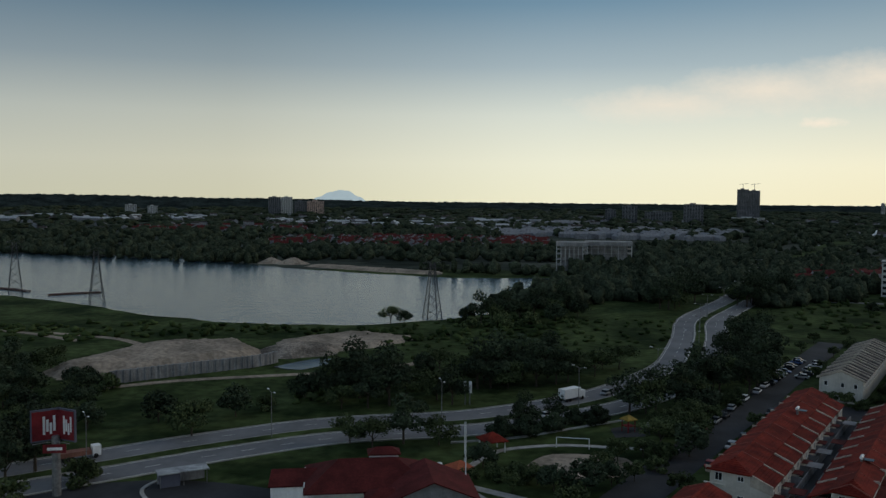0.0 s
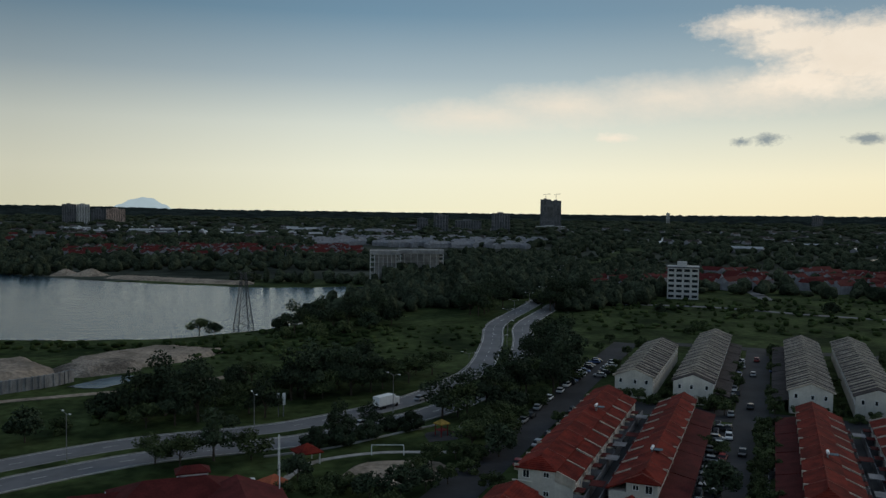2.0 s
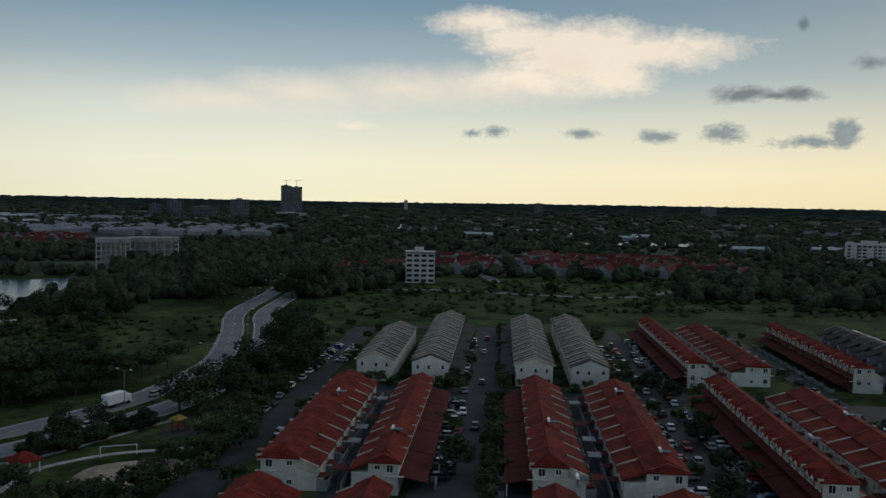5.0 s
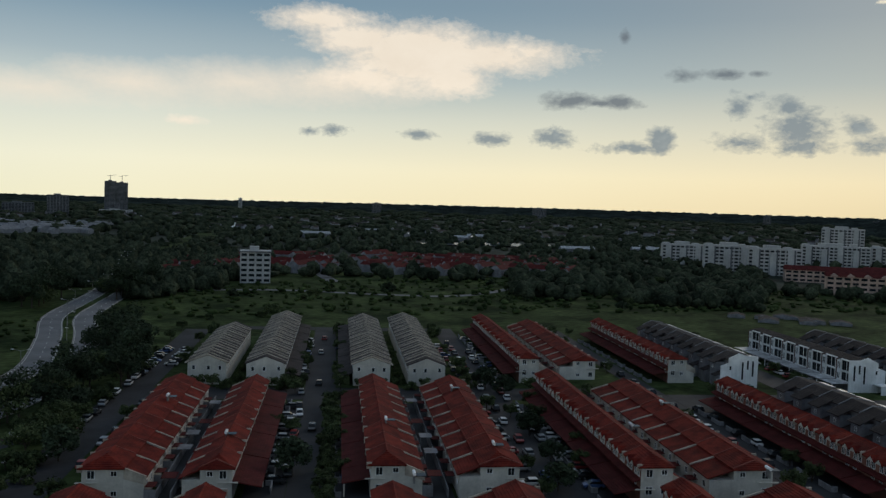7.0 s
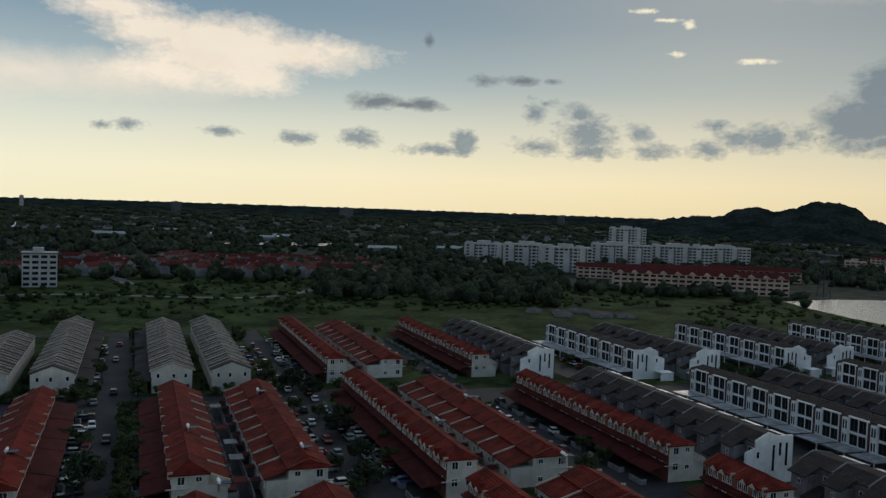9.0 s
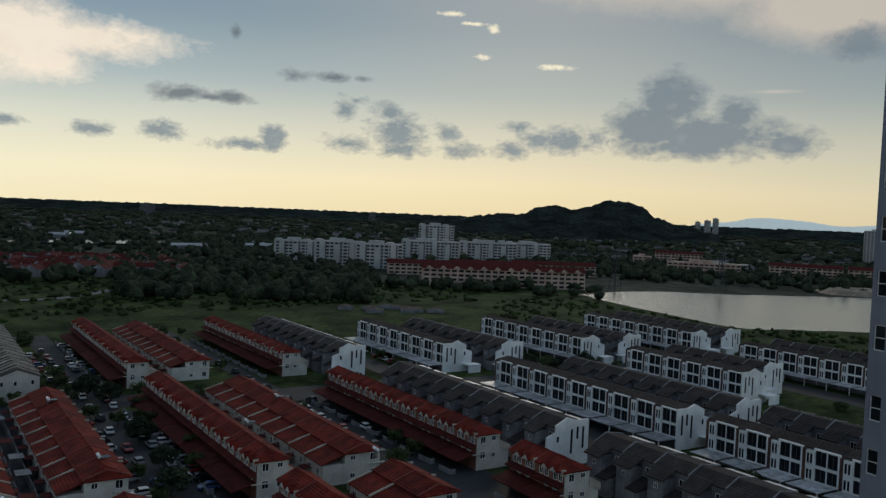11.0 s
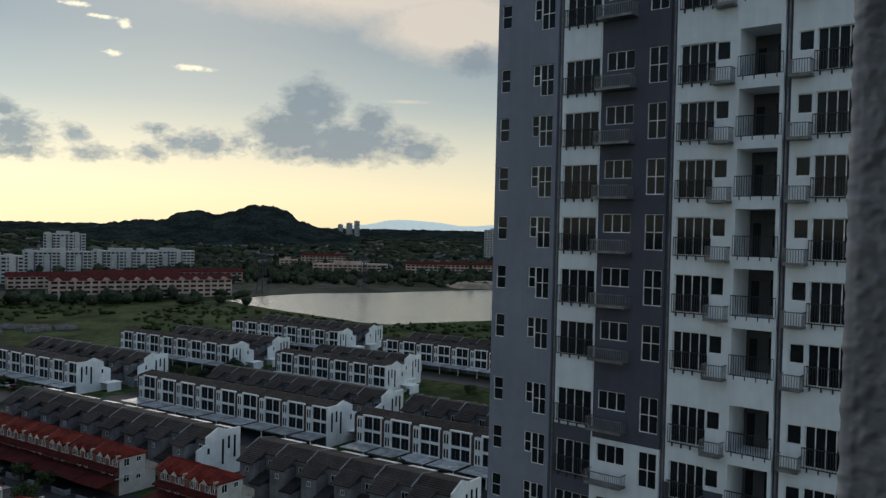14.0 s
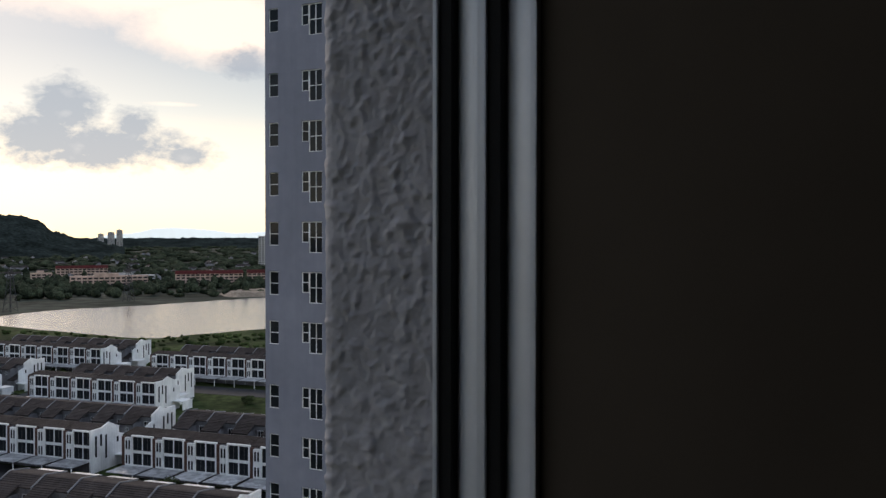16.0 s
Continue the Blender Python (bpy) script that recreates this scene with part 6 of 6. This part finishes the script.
def pylon(x, y, high, turn, group):
    p = thing("pylon", "grey steel lattice power pylon", "pylon", pose(x, y, 0, 0, 0, turn), group)

    def half(z):
        return 2.5 * (1 - z / high) ** 1.2 + 0.9
    levels = [high * k / 7 for k in range(8)]
    for sx in (-1, 1):
        for sy in (-1, 1):
            bm = bmesh.new()
            for a, b in zip(levels, levels[1:]):
                tube(bm, (sx * half(a), sy * half(a), a), (sx * half(b), sy * half(b), b), 0.2, 4)
            part("leg", bm, M_BLACKRAIL, p)
    for sx, sy, ax in ((-1, 0, 1), (1, 0, 1), (0, -1, 0), (0, 1, 0)):
        bm = bmesh.new()
        for a, b in zip(levels, levels[1:]):
            ha, hb = half(a), half(b)
            if ax:
                tube(bm, (sx * ha, -ha, a), (sx * hb, hb, b), 0.11, 4)
                tube(bm, (sx * ha, ha, a), (sx * hb, -hb, b), 0.08, 4)
            else:
                tube(bm, (-ha, sy * ha, a), (hb, sy * hb, b), 0.11, 4)
                tube(bm, (ha, sy * ha, a), (-hb, sy * hb, b), 0.08, 4)
        part("bracing", bm, M_BLACKRAIL, p)
    for z in (high * 0.78, high * 0.9, high):
        bm = bmesh.new()
        tube(bm, (-4.4, 0, z), (4.4, 0, z), 0.12, 4)
        tube(bm, (-4.4, 0, z), (0, 0, z + 1.5), 0.08, 4)
        tube(bm, (4.4, 0, z), (0, 0, z + 1.5), 0.08, 4)
        part("cross_arm", bm, M_BLACKRAIL, p)
    return p


for x, y, h, t in ((-4.5, 368, 24, 20), (-170.6, 414, 25, 30), (-229, 450, 27, 30), (640, 130, 30, 60), (720, 60, 30, 60)):
    pylon(x, y, h, t, "power pylons")


def street_lamp(x, y, turn, high=10):
    p = thing("street_lamp", "slim grey two-armed street lamp", "street lamp", pose(x, y, 0, 0, 0, turn), "highway lamps")
    bm = bmesh.new()
    tube(bm, (0, 0, 0), (0, 0, high), 0.11, 8, 0.06)
    part("pole", bm, M_METAL, p)
    for s in (-1, 1):
        bm = bmesh.new()
        tube(bm, (0, 0, high - 0.1), (s * 1.8, 0, high + 0.35), 0.04, 6)
        part("arm", bm, M_METAL, p)
        part("lantern", shape((s * 2.1 - 0.4, s * 2.1 + 0.4, -0.14, 0.14, high + 0.3, high + 0.42)), M_FRAME, p)


for i in range(18, len(hw) - 30, 9):
    d = (hw[i + 1] - hw[i]).normalized()
    street_lamp(hw[i].x, hw[i].y, math.degrees(math.atan2(d.y, d.x)) + 90)
for x, y, h in ((4.3, 146, 13), (4.5, 161, 9)):
    f = thing("pole", "tall slim white pole beside the hall", "pole", pose(x, y, 0))
    bm = bmesh.new()
    tube(bm, (0, 0, 0), (0, 0, h), 0.12, 8, 0.05)
    part("shaft", bm, M_WHITE, f)
sign = thing("road_sign", "white twin-post road sign at the verge", "sign", pose(6.5, 211, 0))
for x in (-0.6, 0.6):
    part("post", shape((x - 0.12, x + 0.12, -0.1, 0.1, 0, 6)), M_METAL, sign)
for x in (-0.7, 0.7):
    part("panel", shape((x - 0.4, x + 0.4, -0.16, -0.1, 3.0, 6)), M_WHITE, sign)
goal = thing("goal", "white football goal on the playing field", "goal", pose(27.5, 174, 0, 0, 0, -10))
for a, b in (((-3.4, 0, 0), (-3.4, 0, 2.2)), ((3.4, 0, 0), (3.4, 0, 2.2)), ((-3.4, 0, 2.2), (3.4, 0, 2.2))):
    bm = bmesh.new()
    tube(bm, a, b, 0.09, 6)
    part("bar", bm, M_FRAME, goal)
play = thing("play_frame", "red and yellow climbing frame with a slide", "playground", pose(42, 187, 0, 0, 0, 30))
for x in (-1, 1):
    for y in (-1, 1):
        part("post", shape((x - 0.08, x + 0.08, y - 0.08, y + 0.08, 0, 3)), M_RED, play)
part("deck", shape((-1.1, 1.1, -1.1, 1.1, 1.4, 1.5)), M_RED, play)
part("canopy", hip(-1.4, 1.4, -1.4, 1.4, 3.0, 3.9, 1.3), material("yellow_plastic", (0.26, 0.17, 0.03), 0.5, size=1), play)
bm = bmesh.new()
prism(bm, [(1.1, 1.4), (3.6, 0.2), (3.6, 0.3), (1.1, 1.55)], -0.4, 0.4)
part("slide", bm, M_RED, play)
structure("path", patch([(38, 182), (46, 184), (47, 190), (39, 190)], 0.06, 0.4, 2), M_ASPHALT, "dark rubber playground surface")

# ---- vehicles ----
PAINTS = [material("white_car_paint", (0.62, 0.62, 0.62), 0.3, size=2, spots=(0.95, 1.02), grain=0.03, bump=0, spec=0.5), material("silver_car_paint", (0.32, 0.33, 0.34), 0.3, 0.4, size=2, spots=(0.95, 1.02), grain=0.03, bump=0, spec=0.5),
          material("black_car_paint", (0.02, 0.02, 0.022), 0.25, size=2, grain=0.03, bump=0, spec=0.5), material("red_car_paint", (0.22, 0.02, 0.02), 0.3, size=2, grain=0.03, bump=0, spec=0.5), material("blue_car_paint", (0.04, 0.08, 0.2), 0.3, size=2, grain=0.03, bump=0, spec=0.5)]
WORDS = ("white", "silver", "black", "red", "blue")
M_TYRE = material("tyre_rubber", (0.015, 0.015, 0.015), 0.9, size=0.4)


def car(k):
    c = thing("car", f"{WORDS[k]} compact car parked on the street", "car")
    bm = bmesh.new()
    prism(bm, [(-2.0, 0.35), (2.0, 0.35), (2.05, 0.75), (1.2, 0.92), (-1.95, 0.95), (-2.05, 0.6)], -0.82, 0.82)
    bmesh.ops.bevel(bm, geom=bm.edges, offset=0.06, segments=1, affect="EDGES")
    part("body", bm, PAINTS[k], c)
    bm = bmesh.new()
    prism(bm, [(-1.75, 0.92), (1.15, 0.92), (0.45, 1.40), (-1.35, 1.42)], -0.74, 0.74)
    part("glasshouse", bm, M_GLASS, c, "dark car windows")
    bm = bmesh.new()
    prism(bm, [(-1.32, 1.41), (0.42, 1.39), (0.30, 1.48), (-1.2, 1.50)], -0.68, 0.68)
    part("roof", bm, PAINTS[k], c)
    wheel = None
    for x in (-1.25, 1.3):
        for y in (-0.78, 0.78):
            bm = bmesh.new()
            tube(bm, (x, y - 0.1, 0.31), (x, y + 0.1, 0.31), 0.31, 10)
            part("wheel", bm, M_TYRE, c)
    return c


CARS = [car(k) for k in range(5)]
PARKED = [False] * 5


def park(k, m):
    if PARKED[k]:
        copy_thing(CARS[k], m)["group"] = "parked cars"
    else:
        CARS[k].matrix_basis, PARKED[k] = m, True
        CARS[k]["group"] = "parked cars"


rng = random.Random(5)


def kerbside(w, lo, hi, gap, count, turns):
    """Cars parked along one line of a street, at uneven gaps."""
    s = lo
    for _ in range(count):
        s += rng.uniform(0.6, 1.4) * gap
        if s > hi:
            return
        park(rng.choice((0, 0, 1, 1, 2, 2, 2, 3, 4)), est(w + rng.uniform(-0.4, 0.4), s, 0.05) @ pose(0, 0, 0, 0, 0, rng.choice(turns) + rng.uniform(-5, 5)))


for w, lo, hi, gap, count, turns in ((-10.6, 146, 213, 7.0, 10, (0, 180)), (-8.6, 150, 330, 13, 12, (90, 270)), (-9.5, 236, 330, 9, 8, (0, 90)), (3.4, 146, 213, 8, 8, (0, 180)), (-4.6, 160, 330, 45, 4, (90, 270)), (2.0, 236, 330, 9, 8, (0, 90)),
                                     (36.6, 144, 213, 8, 8, (0, 180)), (40.4, 148, 330, 12, 13, (90, 270)), (45.5, 148, 330, 11, 14, (90, 270)), (48.5, 144, 210, 8, 8, (0, 180)), (49.0, 236, 320, 11, 7, (0, 90)), (36.5, 236, 320, 11, 7, (0, 90)),
                                     (-46.9, 150, 215, 11, 6, (90, 270)), (-55.8, 178, 262, 9, 9, (90, 270)), (-55.6, 244, 300, 5, 10, (0, 180)), (-49.5, 258, 300, 7, 5, (0, 180)), (88.4, 150, 300, 13, 9, (90, 270)), (94.2, 150, 230, 13, 5, (0, 90)), (133, 150, 230, 9, 6, (90, 270)), (143, 226, 300, 8, 7, (0, 90)), (146.5, 215, 290, 8, 6, (0, 90))):
    kerbside(w, lo, hi, gap, count, turns)
for i, off, k in ((40, -6, 2), (52, 4.2, 4), (60, 8, 2), (96, 4, 0), (103, -4, 1), (108, 8, 0)):
    d = (hw[i + 1] - hw[i]).normalized()
    p = hw[i] + Vector((d.y, -d.x, 0)) * off
    park(k, pose(p.x, p.y, 0.1, 0, 0, math.degrees(math.atan2(d.y, d.x))))


def lorry(i, off, box_m, label, flat=False):
    d = (hw[i + 1] - hw[i]).normalized()
    p = hw[i] + Vector((d.y, -d.x, 0)) * off
    t = thing("lorry", label, "lorry", pose(p.x, p.y, 0.1, 0, 0, math.degrees(math.atan2(d.y, d.x))))
    part("cab", shape((2.2, 3.8, -1.05, 1.05, 0.5, 2.4)), M_WHITE, t)
    part("windscreen", shape((3.75, 3.84, -0.9, 0.9, 1.4, 2.2)), M_GLASS, t)
    part("load", shape((-4, 2.0, -1.15, 1.15, 0.9, 1.8 if flat else 3.3)), box_m, t)
    for x in (-3, -1.8, 2.8):
        for y in (-0.95, 0.95):
            bm = bmesh.new()
            tube(bm, (x, y - 0.15, 0.48), (x, y + 0.15, 0.48), 0.48, 10)
            part("wheel", bm, M_TYRE, t)


near = min(range(len(hw)), key=lambda i: (hw[i] - Vector((33, 216, 0))).length)
lorry(near, -6, M_WHITE, "white box lorry on the highway")
near = min(range(len(hw)), key=lambda i: (hw[i] - Vector((-66, 160, 0))).length)
lorry(near, -6, M_BROWNWALL, "brown flatbed lorry with white cab on the highway", True)

# ---- lake shore works ----
for i, (x, y, r) in enumerate(((-190, 712, 10), (-172, 702, 9), (-135, 664, 12), (-118, 660, 14))):
    mound("ground", "pale heap of sand on the far shore", [(x + r * math.cos(a), y + r * 0.7 * math.sin(a)) for a in (k * 0.785 for k in range(8))], 5.5, M_SAND, 20 + i, 2.0)
mound("ground", "pale sandy yard on the far shore", [(-105, 636), (-90, 650), (-30, 612), (0, 590), (-4, 575), (-40, 592)], 1.5, M_SAND, 30, 4)
mound("ground", "sandy bank beyond the pond", [(748, -20), (790, -10), (815, -60), (800, -130), (765, -120), (752, -60)], 4, M_SAND, 31, 5)
for pts in ([(-250, 470), (-236, 462), (-224, 454)], [(-206, 438), (-196, 446), (-184, 452)]):
    d = thing("jetty", "dark timber jetty on the lake", "jetty")
    part("deck", ribbon(spline(pts, 3), -1.6, 1.6, 0.2, 0.7), M_BROWNPANEL, d)
# yard walls, tanks and awnings behind and before the terraces
rng = random.Random(9)
for w in (-28.4, 19.0):
    for i in range(5):
        m = est(w + rng.uniform(-0.6, 0.6), 152 + i * 13 + rng.uniform(-4, 4))
        a = thing("awning", "weathered metal awning over a back yard", "awning", m, "back yard awnings")
        part("sheet", shape((-1.3, 1.3, -1.7, 1.7, 2.6 + 0.1 * (i % 3), 2.68 + 0.1 * (i % 3))), M_CEMENT if i % 3 else M_TILE_MAROON, a)
        part("post", shape((-1.2, -1.1, -1.6, -1.5, 0, 2.6)), M_METAL, a)
for w, s in ((-36.5, 190), (10.5, 170), (28.0, 200), (29.5, 152), (60.5, 165), (75.0, 185), (13.2, 135), (75, 136), (-20, 160)):
    tank = thing("water_heater", "white solar water heater on a roof", "water heater", est(w, s, 7.2))
    bm = bmesh.new()
    tube(bm, (0, -0.9, 0.75), (0, 0.9, 0.75), 0.28, 10)
    part("tank", bm, M_GLINT, tank)
    part("collector", shape((0.25, 1.9, -0.8, 0.8, 0.35, 0.45)), M_GLASS, tank)
    part("stand", shape((-0.15, 0.15, -0.6, 0.6, -0.9, 0.5)), M_METAL, tank)
